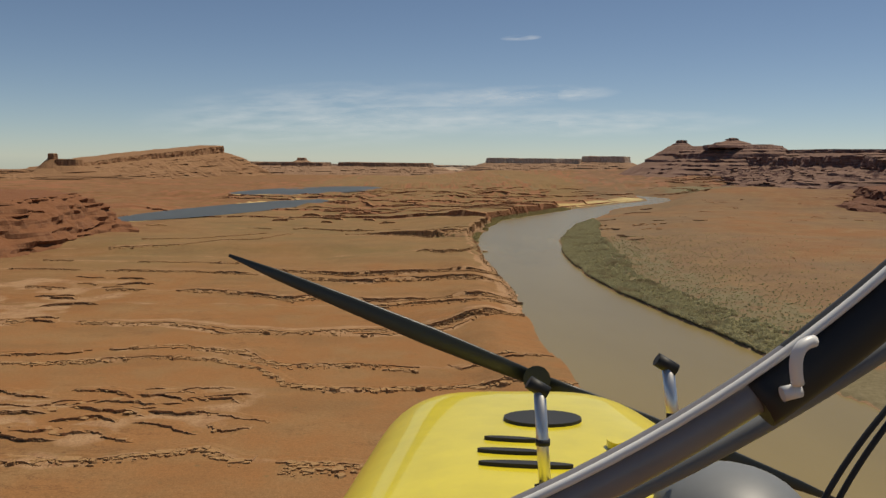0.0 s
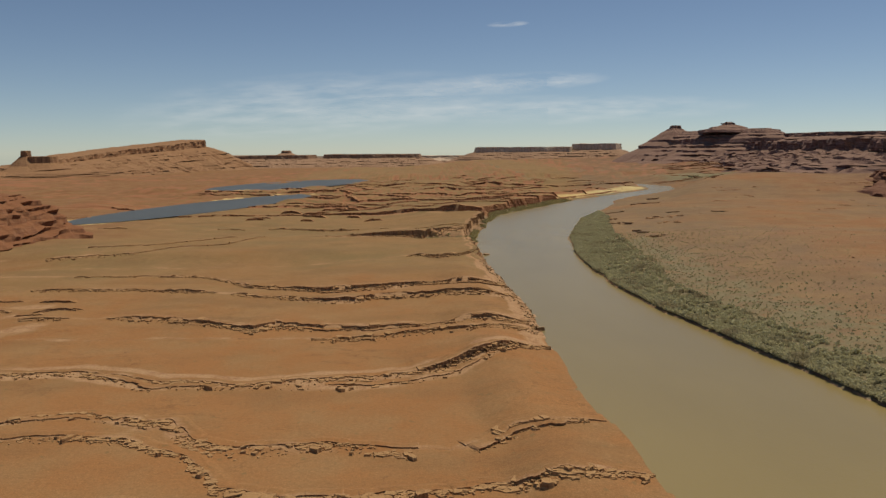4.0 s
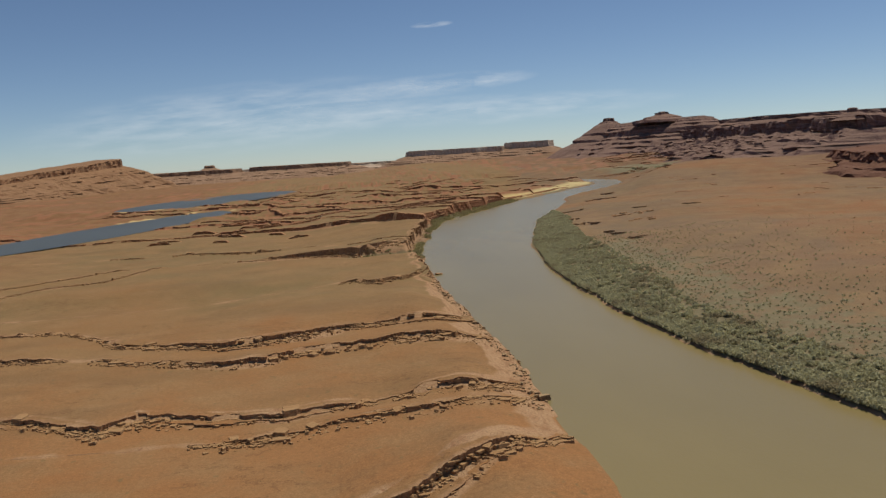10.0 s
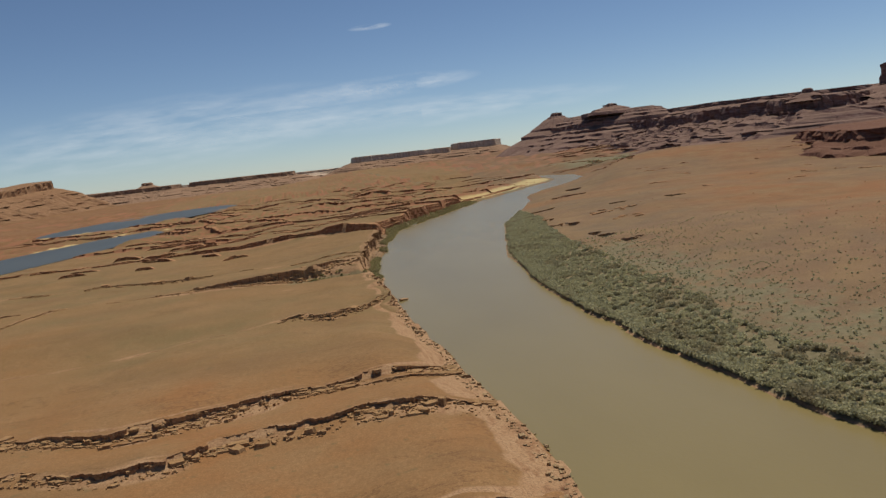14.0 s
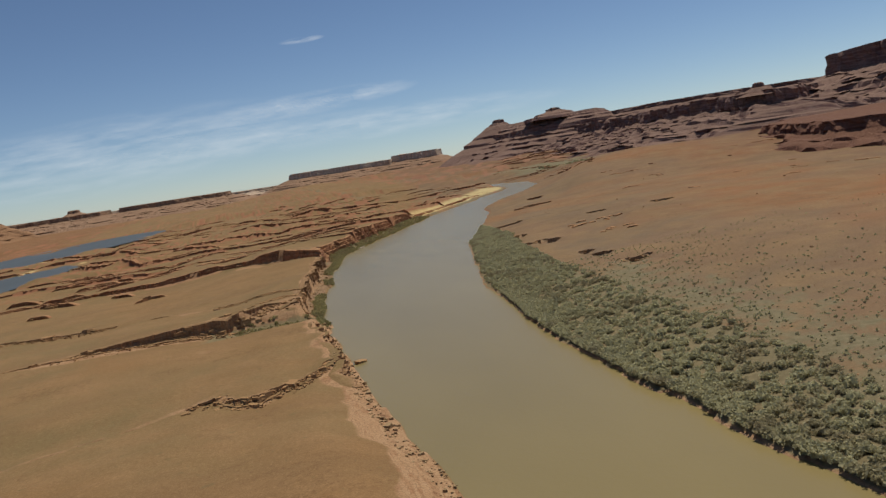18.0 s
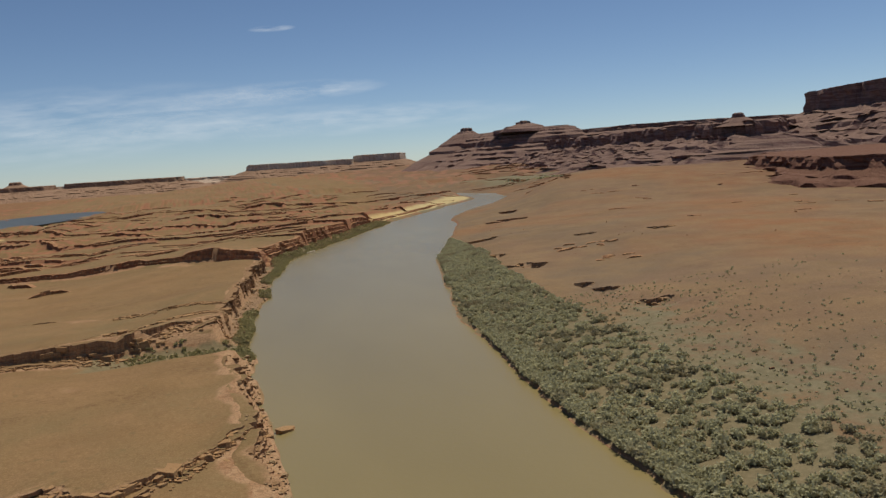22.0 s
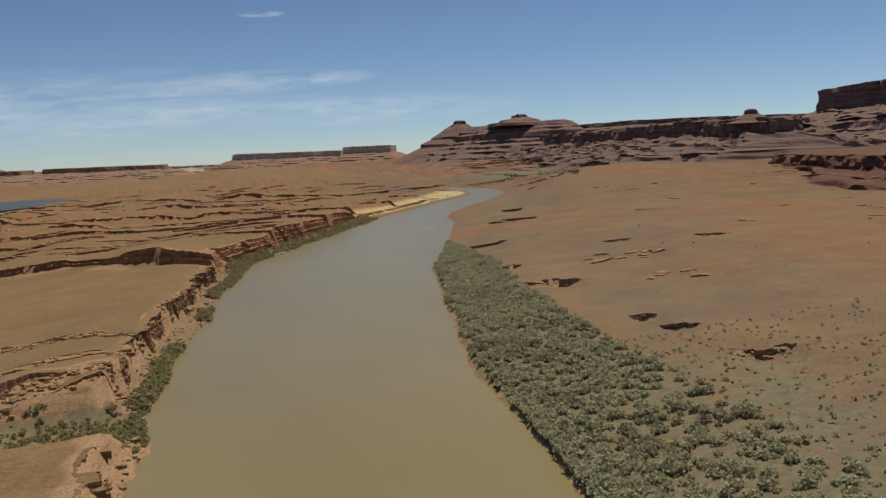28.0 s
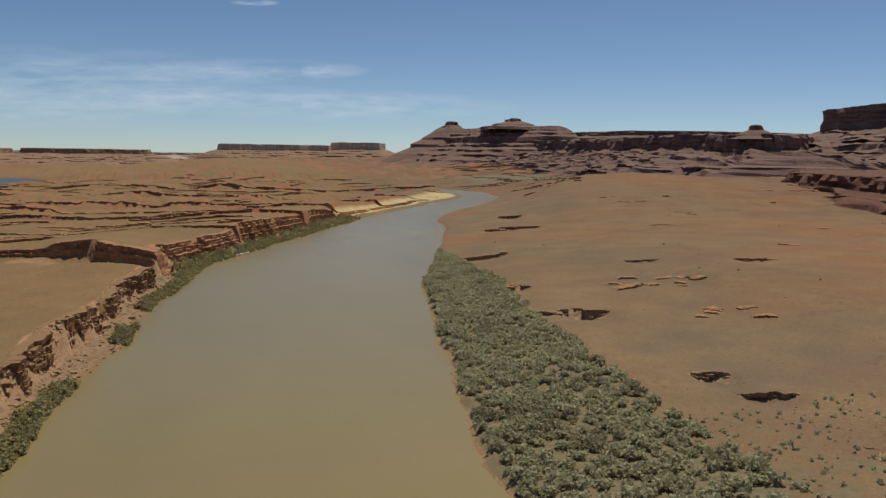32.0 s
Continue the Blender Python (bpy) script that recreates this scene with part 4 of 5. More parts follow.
def rock_face(px, py, z0, z1, out, seed, mat, step=0.5, layer=0.8, sheer=False, parent=None, mound=False, batter=0.34):
    """A jointed, layered rock face along a line, as one strip: its lip lies on the soil above, its foot in the soil below."""
    rnd = np.random.RandomState(seed)
    s0 = np.r_[0, np.cumsum(np.hypot(np.diff(px), np.diff(py)))]
    s = np.arange(0, s0[-1], step)
    x, y, a, b, ox, oy = (np.interp(s, s0, q) for q in (px, py, z0, z1, out[:, 0], out[:, 1]))
    n_lay = max(2, int(round(float(np.percentile(b - a, 85)) / layer)))
    cuts = np.cumsum(np.r_[0, rnd.uniform(0.5, 1.5, n_lay)])
    cuts /= cuts[-1]
    flat = ramp(b - a, 0.2, 0.6)
    b = np.where(b - a < 0.25, a - 0.5, b)
    joint = 0.9 * block_noise(s, 5.0, rnd) + 0.5 * block_noise(s, 1.7, rnd)
    nick = np.where(block_noise(s, 7.0, rnd) > 0.72, -1.6, 0)
    rows, rock = [], []

    def row(off, z, r):
        rows.append(np.stack([x + ox * off, y + oy * off, z], -1))
        rock.append(np.full(len(s), r))

    if mound:
        row(-8.0 + joint, a - 0.6, 0.0)
    row(-5.0, b - 0.45, 0.0)
    row(-2.6 + 0.6 * joint, b + 0.03, 0.15)
    for k in range(n_lay):
        soft = k % 2 == 1
        own = 0.55 * block_noise(s, 3.0, rnd) + 0.3 * block_noise(s, 1.1, rnd)
        off = (0.6 * joint + 0.75 * own if sheer else 0.45 * joint + 0.8 * own) + nick + (0.10 if sheer else batter) * k * layer - (0.55 if soft and not sheer else 0)
        off = off * flat * (0.55 + 0.6 * layer)
        hi, lo = b + (a - b) * cuts[k], b + (a - b) * cuts[k + 1]
        dip = 0.16 * layer * block_noise(s, 2.3, rnd)
        row(off, hi + (0.05 if k == 0 else dip) - (0.25 * np.maximum(block_noise(s, 2.8, rnd), 0) if k == 0 else 0), 0.5 if k == 0 else 0.95)
        row(off + (0 if soft else -0.12), lo + dip, 0.95)
    row(off + 1.1, a - 0.9, 0.8)
    grid = np.stack(rows)
    m, n = grid.shape[:2]
    i = np.arange(m * n).reshape(m, n)
    quads = np.stack([i[:-1, :-1], i[1:, :-1], i[1:, 1:], i[:-1, 1:]], -1).reshape(-1, 4)
    org = np.zeros(3) if parent is None else np.array(parent.location)
    me = array_mesh("ledge_face", grid.reshape(-1, 3) - org, quads, mat)
    me.attributes.new("rock", 'FLOAT', 'POINT').data.foreach_set("value", np.concatenate(rock).astype(np.float32))
    ob = new("ledge_face", me)
    ob.parent = parent
    return ob


def rock_ledge(label, px, py, z0, z1, out, seed, mat, layer=0.8, step=0.5, loose=0, proud=0, size=1.0, sheer=False, face=None, mound=False, batter=0.34):
    """A ledge of jointed rock on an Empty: its face, blocks that stand proud of it and blocks that have fallen from it."""
    rnd = np.random.RandomState(seed + 1)
    org = np.array([px.mean(), py.mean(), z0.min()])
    ob = new("rock_ledge")
    ob.location = org
    tagged(ob, label, "rock ledge", group="sandstone ledges")
    rock_face(px, py, z0, z1, out, seed, face or M_GROUND, step, layer, sheer, ob, mound, batter)
    kinds = WORN[mat.name]
    good = np.flatnonzero(z1 - z0 > 0.5)
    if not len(good):
        return ob
    for j in good[rnd.randint(len(good), size=proud)]:
        r = new("rock_block", kinds[rnd.randint(len(kinds))])
        r.parent = ob
        e = size * math.exp(rnd.normal(0.0, 0.45))
        u = rnd.uniform(0, 1)
        high = z0[j] + u * max(0.0, z1[j] - z0[j] - 0.55 * e)
        d = 0.25 - 0.9 * e + (1 - u) * 0.34 * (z1[j] - z0[j]) * (0.4 if sheer else 1.0)
        r.location = np.array([px[j] + out[j, 0] * d, py[j] + out[j, 1] * d, high - 0.1]) - org
        r.rotation_euler = (rnd.normal(0, 0.07), rnd.normal(0, 0.07), math.atan2(out[j, 1], out[j, 0]) + math.pi / 2 + rnd.normal(0, 0.3))
        r.scale = (e * rnd.uniform(1.2, 2.6), 2.2 * e, 0.55 * e * rnd.uniform(0.7, 1.4))
    i = good[rnd.randint(len(good), size=loose)]
    d = rnd.uniform(0.8, 5.0, loose)
    bx, by = px[i] + out[i, 0] * d, py[i] + out[i, 1] * d
    bz = heights(bx, by) - 0.25
    for k in range(loose):
        r = new("fallen_block", BLOCKS[rnd.randint(len(BLOCKS))])
        r.parent = ob
        r.location = np.array([bx[k], by[k], bz[k]]) - org
        r.rotation_euler = (rnd.uniform(-0.3, 0.3), rnd.uniform(-0.3, 0.3), rnd.uniform(0, 6.3))
        e = size * rnd.uniform(0.35, 1.1)
        r.scale = (e * rnd.uniform(0.8, 1.6), e, e * rnd.uniform(0.5, 0.9))
    return ob


def worn_kind(seed, mat):
    v, f = worn_boxes(np.zeros((1, 3)), np.ones((1, 3)), np.zeros(1), np.random.RandomState(seed), 0.16)
    return array_mesh("rock_block", v, f, mat)


WORN = {m.name: [worn_kind(k, m) for k in range(14)] for m in (M_LEDGE, M_RED, M_CLIFF)}


def block_mesh(seed):
    rnd = np.random.RandomState(seed)
    bm = bmesh.new()
    bmesh.ops.create_icosphere(bm, subdivisions=1, radius=1.0)
    for v in bm.verts:
        v.co = Vector((max(-.75, min(.75, v.co.x * rnd.uniform(0.8, 1.2))), max(-.75, min(.75, v.co.y * rnd.uniform(0.8, 1.2))), max(-.55, min(.7, v.co.z * rnd.uniform(0.8, 1.2)))))
    me = bpy.data.meshes.new("fallen_block")
    bm.to_mesh(me)
    bm.free()
    me.polygons.foreach_set("use_smooth", np.zeros(len(me.polygons), bool))
    me.materials.append(M_LEDGE)
    return me


BLOCKS = [block_mesh(300 + k) for k in range(6)]


def cracked_apron(k, x, y, fade):
    """Close-set broken slabs that cover the slope below a ledge."""
    rnd = np.random.RandomState(740 + k)
    run = apron_run(k, x)
    n = 1700
    i = rnd.randint(len(x), size=n)
    v = rnd.rand(n) ** 1.15
    px, py = x[i] + rnd.uniform(-0.8, 0.8, n), y[i] + 1.0 - v * run[i] * 0.95
    ok = (fade[i] > 0.25) & (vnoise(px / 15.0, py / 6.0, 190 + k) > -0.25 + 0.55 * v - 0.2 * (ledge_high(k, px) > 4)) & (px > -200)
    px, py, v = px[ok], py[ok], v[ok]
    if len(px) < 4:
        return
    w = np.exp(rnd.normal(0.05, 0.45, len(px)))
    dims = np.stack([w * rnd.uniform(1.0, 1.7, len(px)), w * rnd.uniform(0.7, 1.1, len(px)), 0.35 + 0.28 * w], -1)
    z = heights(px, py) - 0.62 * dims[:, 2] + rnd.uniform(-0.08, 0.1, len(px))
    vv, f = worn_boxes(np.stack([px, py, z], -1), dims, rnd.normal(0, 0.35, len(px)), rnd, 0.24)
    ob = new("cracked_rock", array_mesh("cracked_rock", vv, f, M_LEDGE))
    tagged(ob, "cracked sandstone slabs covering the slope below a ledge", "rocks", kind="stuff")


LABELS = ["thick ledge of cracked brown sandstone layers", "low pale sandstone ledge along a bare slope", "broken red-brown rock ledge with undercut layers"]
for k in range(0, 19):
    x = np.arange(-330 if k < NEAR else -420, 420, 1.0)
    y = ledge_lines(x)[k]
    keep = x < left_edge(y) - (1.0 if y.mean() < 700 else 9.0)
    x, y = x[keep], y[keep]
    fade = ledge_fade(k, x)
    z0, z1 = heights(x, y - 1.6), heights(x, y + 4.2)
    z1 = np.where(fade < 0.2, z0, np.maximum(z1, z0 + 0.3) + 0.04)
    if k < NEAR:
        cracked_apron(k, x, y, fade)
    slope = np.gradient(y, x)
    slope = np.convolve(np.pad(slope, 4, mode="edge"), np.ones(9) / 9, "valid")
    nrm = np.stack([slope, -np.ones(len(x))], -1) / np.hypot(slope, 1)[:, None]
    tall = float(ledge_high(k, np.array([0.0]))[0])
    rock_ledge(LABELS[0] if tall >= 4 else LABELS[1], x, y + 0.9, z0, z1, nrm, 600 + k, M_LEDGE if k < NEAR else M_RED, 0.75 if k < 9 else (1.0 if k < NEAR else 1.5), 0.4 if k < 9 else (0.6 if k < NEAR else 1.2),
               26 if k <= NEAR else 0, (70 if k < 9 else 50) if k <= NEAR else 0, 0.75 if k < 9 else 1.1, False, M_GROUND if k < NEAR else M_RED, batter={3: 0.28, 9: 0.95}.get(k, 0.34))
    if k < NEAR and tall > 1.9:
        y2 = y - apron_run(k, x) * (0.62 + 0.2 * vnoise(x / 18.0, 0 * x, 170 + k))
        z2 = heights(x, y2)
        on = np.clip(1.6 * vnoise(x / 26.0, 0 * x + 5.0, 180 + k) - 0.05, 0, 1) * (fade > 0.3)
        rock_ledge("thin broken slab edge below a thicker ledge", x, y2, z2 - 0.2, z2 + 0.9 * on - 0.25, nrm, 660 + k, M_LEDGE, 0.45, 0.5, 0, 24, 0.5)

# the scarp of the sandy terrace and the cliff that follow the left bank
cy = np.arange(610, 1500, 1.0)
jag = 3.0 * fbm(np.interp(cy, LEFT_Y, LEFT_X) / 14.0, cy / 14.0, 11, 3)
for a, b, inset in ((612, 722, 4.2), (764, 870, 9.8), (872, 948, 9.8), (968, 1180, 9.8), (1186, 1490, 9.8)):
    q = (cy >= a) & (cy < b)
    y = cy[q]
    x = left_edge(y) - inset - (8.0 * ramp(y, 950, 1000) if a > 700 else 0) + 0.5 * jag[q]
    ends = ramp(y, a - 2, a + 10) * ramp(-y, -b - 2, -b + 8)
    z0, z1 = heights(x + 3.0, y), heights(x - 4.5, y) + 0.15
    z1 = z0 + np.maximum(z1 - z0, 0.8) * ends
    tx, ty = np.gradient(x), np.gradient(y)
    tx, ty = (np.convolve(np.pad(v, 4, mode="edge"), np.ones(9) / 9, "valid") for v in (tx, ty))
    nl = np.hypot(tx, ty)
    out = np.stack([ty / nl, -tx / nl], -1)
    rock_ledge("low broken scarp of a sandy terrace above the river" if a < 700 else ("high cracked cliff ledge above the river bank" if a < 960 else LABELS[2]), x, y, z0, z1, out, 640 + a, M_CLIFF, 1.1 if a < 960 else 1.5, 0.45 if a < 960 else 1.0,
               40 if a < 1180 else 0, 80 if a < 960 else 30, 1.0, 700 < a < 960, None if a < 700 else (M_CLIFF if a < 960 else M_RED), batter=0.5)


rnd = np.random.RandomState(77)
for cx, cy, ln, hi, fa in STEPS:
    n = max(6, int(ln / 1.2))
    u = np.linspace(-0.5, 0.5, n) * ln * 0.9
    ox, oy = math.cos(radians(fa)), math.sin(radians(fa))
    px, py = cx - oy * u + 0.7 * vnoise(u / 3.0, 0 * u + cy, 3) * ox, cy + ox * u
    z0, z1 = heights(px + 1.6 * ox, py + 1.6 * oy) - 0.3, heights(px - 2.2 * ox, py - 2.2 * oy) + 0.1
    rock_ledge("dark undercut ledge on a bare brown slope", px + 0.5 * ox, py + 0.5 * oy, z0, np.maximum(z1, z0 + 0.3), np.tile([ox, oy], (n, 1)), int(cx * 7 + cy), M_LEDGE, 0.9, 0.5, 5, 6, 0.7)


def ledge_field(name, label, spots, seed, mat):
    """Many small far ledges in one mesh. spots: rows of x, y, length, height, heading."""
    rnd = np.random.RandomState(seed)
    cs, ss, ts = [], [], []
    us = [np.linspace(-0.5, 0.5, 7) * row[2] for row in spots]
    ang = np.radians(spots[:, 4])
    px = np.stack([row[0] - math.sin(a) * u for row, u, a in zip(spots, us, ang)])
    py = np.stack([row[1] + math.cos(a) * u for row, u, a in zip(spots, us, ang)])
    wob = fbm(px / 15.0, py / 15.0, seed, 3) * 3.0
    px, py = px + np.cos(ang)[:, None] * wob, py + np.sin(ang)[:, None] * wob
    z = heights(px.ravel(), py.ravel()).reshape(px.shape)
    for k, row in enumerate(spots):
        out = np.tile([math.cos(ang[k]), math.sin(ang[k])], (7, 1))
        c, sz, t = ledge_rows(px[k], py[k], z[k] - 0.4, z[k] + row[3] * np.array([.35, .8, 1, 1, 1, .8, .35]), out, seed + k, max(0.7, row[3] / 2), 5.0, 4.5)
        cs.append(c), ss.append(sz), ts.append(t)
    v, f = worn_boxes(np.concatenate(cs), np.concatenate(ss), np.concatenate(ts), rnd, 0.2)
    return tagged(new(name, array_mesh(name, v, f, mat)), label, "rocks", kind="stuff")


rows = []
while len(rows) < 160:
    y = rnd.uniform(1070, 2300)
    x = rnd.uniform(-0.42 * y, float(left_edge(min(y, 1600))) - 18)
    if vnoise(x / 130.0, y / 130.0, 97) > 0.0 and x > -190 - 60 * (y > 1600):
        rows.append((x, y, rnd.uniform(14, 60), rnd.uniform(0.5, 1.8), rnd.uniform(-115, -45)))
ledge_field("broken_ledges", "crumbling red-brown ledges across the far flats", np.array(rows), 31, M_RED)
rows = []
while len(rows) < 130:
    y = rnd.uniform(1620, 2700)
    x = rnd.uniform(0.30 * y - 60, 0.62 * y)
    if x > float(right_edge(min(y, 1900))) + 25 and x < 900:
        rows.append((x, y, rnd.uniform(20, 80), rnd.uniform(0.5, 1.5), rnd.uniform(-130, -80)))
ledge_field("broken_ledges", "crumbling red ledges below the purple mesa", np.array(rows), 33, M_RED)
rows = [(rnd.uniform(330, 700), rnd.uniform(880, 1250), rnd.uniform(4, 16), rnd.uniform(0.3, 1.0), rnd.uniform(-135, -90)) for _ in range(30)]
ledge_field("broken_ledges", "thin red ledges on the wide bare slope", np.array(rows), 35, M_RED)


def short_ledge(label, cx, cy, ln, hi, fa, seed, face=None, size=0.6):
    """A short broken ledge that stands a little out of a slope."""
    u = np.linspace(-0.5, 0.5, 24)
    wob = 2.2 * fbm(u * ln / 9.0, 0 * u + seed, seed, 3)
    c, d = math.cos(radians(fa)), math.sin(radians(fa))
    px, py = cx - d * u * ln + c * wob, cy + c * u * ln + d * wob
    z = heights(px, py)
    return rock_ledge(label, px, py, z - 0.3, z - 0.3 + hi * ramp(-np.abs(u), -0.5, -0.25), np.tile([c, d], (24, 1)), seed, M_LEDGE, 0.5, 0.5, 5, 6, size, face=face, mound=True)


for k in range(46):
    cx, cy = (rnd.uniform(-138, -56), rnd.uniform(202, 252)) if k < 30 else (rnd.uniform(-240, -168), rnd.uniform(350, 480))
    short_ledge("short broken ledge of red-brown rock on the slope", cx, cy, rnd.uniform(12, 36), rnd.uniform(0.7, 1.5), rnd.uniform(-118, -64), 900 + k)
for k in range(22):
    short_ledge("rough red ledge in broken badland ground", rnd.uniform(-190, -55), rnd.uniform(950, 1230), rnd.uniform(14, 40), rnd.uniform(1.4, 3.2), rnd.uniform(-125, -60), 1040 + k, M_RED, 1.0)
for k in range(26):
    if k < 12:
        cx, cy, ln, hi = 232 + rnd.normal(0, 10), 882 + rnd.normal(0, 9), rnd.uniform(5, 11), rnd.uniform(0.6, 1.1)
    elif k < 18:
        cx, cy, ln, hi = 221 + rnd.normal(0, 7), 822 + rnd.normal(0, 6), rnd.uniform(4, 9), rnd.uniform(0.6, 1.0)
    else:
        cx, cy, ln, hi = 438 + rnd.normal(0, 16), 1410 + rnd.normal(0, 26), rnd.uniform(9, 18), rnd.uniform(1.0, 2.0)
    short_ledge("small cluster of broken red slabs on the bare slope", cx, cy, ln, hi, rnd.uniform(-125, -85), 960 + k, M_RED, 0.5)


def rubble(name, label, px, py, size, seed, mat):
    rnd = np.random.RandomState(seed)
    n = len(px)
    z = heights(px, py)
    dims = size[:, None] * rnd.uniform(0.6, 1.5, (n, 3)) * np.array([1.3, 1.1, 0.6])
    v, f = worn_boxes(np.stack([px, py, z - 0.2 * size], -1), dims, rnd.uniform(0, 6.3, n), rnd, 0.28)
    return tagged(new(name, array_mesh(name, v, f, mat)), label, "rubble", kind="stuff")


n = 2000
y = rnd.uniform(400, 1300, n)
x = left_edge(y) - rnd.uniform(0.5, 11, n) * (0.45 + 0.55 * ramp(y, 730, 770))
rubble("bank_rubble", "fallen sandstone rubble along the river bank", x, y, np.exp(rnd.normal(-0.95, 0.5, n)), 5, M_BANK)
lx, ly = [], []
for k in range(0, NEAR):
    x = rnd.uniform(-300, 45, 900)
    y = ledge_lines(x)[k] - rnd.uniform(0, 1, 900) ** 1.3 * apron_run(k, x)
    ok = (x < left_edge(y) - 1) & (ledge_fade(k, x) > 0.25)
    lx.append(x[ok]), ly.append(y[ok])
lx, ly = np.concatenate(lx), np.concatenate(ly)
rubble("slope_rubble", "small broken stones below the sandstone ledges", lx, ly, np.exp(rnd.normal(-0.8, 0.55, len(lx))), 6, M_LEDGE)
n = 2600
x, y = rnd.uniform(120, 420, n), rnd.uniform(330, 1150, n)
keep = rnd.rand(n) < np.interp(y, [330, 620, 700], [1, 0.6, 0.2])
x, y = x[keep], y[keep]
ok = x - right_edge(y) > strip_width(y)
rubble("scattered_stones", "scattered small stones on bare soil", x[ok], y[ok], np.exp(rnd.normal(-1.3, 0.5, ok.sum())), 7, M_RED)

# ---- shrubs ----
def leaf_cloud(rnd, n, rad, high, leaf):
    """Small leaf clumps filling an uneven crown; vertices and quads."""
    d = rnd.normal(size=(n, 3))
    d /= np.linalg.norm(d, axis=1, keepdims=True)
    lob = 0.72 + 0.28 * np.sin(3 * np.arctan2(d[:, 1], d[:, 0]) + rnd.uniform(0, 6)) * rnd.uniform(0.4, 1.0)
    r = lob * rnd.uniform(0.45, 1.05, n)
    c = d * r[:, None] * np.array([rad, rad, high * 0.5])
    c[:, 2] = np.abs(c[:, 2] + high * 0.42) + 0.1
    a = rnd.normal(size=(n, 3))
    a /= np.linalg.norm(a, axis=1, keepdims=True)
    b = np.cross(a, rnd.normal(size=(n, 3)))
    b /= np.linalg.norm(b, axis=1, keepdims=True)
    s = leaf * rnd.uniform(0.6, 1.4, (n, 1))
    q = np.stack([c - a * s - b * s * 0.5, c + a * s * 0.8 - b * s * 0.6, c + a * s + b * s * 0.55, c - a * s * 0.7 + b * s * 0.6], 1)
    return q.reshape(-1, 3)


def stems(rnd, high, rad):
    bm = bmesh.new()
    for _ in range(5):
        a = rnd.uniform(0, 6.3)
        tip = Vector((math.cos(a) * rad * 0.6, math.sin(a) * rad * 0.6, high * rnd.uniform(0.55, 0.8)))
        m = Matrix.Translation(tip / 2) @ tip.to_track_quat('Z', 'Y').to_matrix().to_4x4()
        bmesh.ops.create_cone(bm, segments=5, radius1=0.07, radius2=0.02, depth=tip.length, matrix=m)
    return bm


def quad_faces(n):
    return np.arange(4 * n).reshape(n, 4)


def shrub(name, label, seed, rad, high, n, leaf, mat):
    """One shrub: an Empty with a trunk of stems and a crown."""
    r = np.random.RandomState(seed)
    top = new(name)
    part("trunk", stems(r, high, rad), M_TWIG, top)
    crown = new("crown", array_mesh("crown", leaf_cloud(r, n, rad, high, leaf), quad_faces(n), mat))
    crown.parent = top
    return tagged(top, label, "shrub")


def shrub_field(name, label, px, py, size, seed, rad, high, n, leaf, mat):
    r = np.random.RandomState(seed)
    kinds = [leaf_cloud(r, n, rad, high, leaf) for _ in range(8)]
    z = heights(px, py)
    vs = []
    for k in range(len(px)):
        a, s = r.uniform(0, 6.3), size[k]
        v = kinds[k % 8] * np.array([s, s, s * r.uniform(0.8, 1.25)])
        c, d = math.cos(a), math.sin(a)
        vs.append(np.stack([v[:, 0] * c - v[:, 1] * d + px[k], v[:, 0] * d + v[:, 1] * c + py[k], v[:, 2] + z[k] - 0.15], -1))
    ob = new(name, array_mesh(name, np.concatenate(vs), quad_faces(n * len(px)), mat))
    return tagged(ob, label, "shrubs", kind="stuff")


TAM = [shrub("tamarisk_bush", "grey-green tamarisk bush on the river bank", 700 + k, 1.6, 1.5, 140, 0.22, M_LEAF) for k in range(5)]
fx, fy = [], []
near = 0
for _ in range(8200):
    y = rnd.uniform(280, 1030)
    w = float(strip_width(y))
    v = rnd.rand() ** (1.0 + 1.2 * (y < 720))
    if y > 940 and v > 0.9:
        continue
    x = float(right_edge(y)) + 0.8 + v * w * 1.04
    s = rnd.uniform(0.55, 1.2) * (1.0 if v < 0.5 else 0.7)
    if 735 < y < 850 and near < 290:
        near += 1
        m = pose(x, y, height(x, y) - 0.15, 0, 0, rnd.uniform(0, 360))
        if near <= 5:
            t = TAM[near - 1]
            t.matrix_basis = m @ Matrix.Diagonal((s, s, s * 1.05, 1))
        else:
            t = copy_thing(TAM[near % 5], m)
            t.scale = (s, s, s * rnd.uniform(0.85, 1.3))
        tagged(t, group="tamarisk bushes on the bank")
    else:
        fx.append(x), fy.append(y)
shrub_field("tamarisk_thicket", "dense grey-green tamarisk thicket along the bank", np.array(fx), np.array(fy), rnd.uniform(0.6, 1.3, len(fx)), 21, 1.6, 1.5, 74, 0.26, M_LEAF)
n = 4200
y = 300 + 450 * rnd.rand(n) ** 1.3
x = right_edge(y) + strip_width(y) + rnd.exponential(38, n)
shrub_field("desert_scrub", "scattered low dry desert scrub on red soil", x, y, rnd.uniform(0.5, 1.3, n), 22, 0.6, 0.6, 12, 0.22, M_LEAF)
n = 2700
y = rnd.uniform(725, 1260, n)
y[:300] = rnd.normal(737, 5, 300)
x = left_edge(y) - rnd.uniform(0, 1, n) ** 1.4 * (4.5 + 11 * ramp(y, 955, 1000) + 34 * ramp(-np.abs(y - 737), -14, -8))
ok = (vnoise(y / 24.0, 0 * y, 88) > -0.25) | (y > 930) | (np.abs(y - 737) < 14)
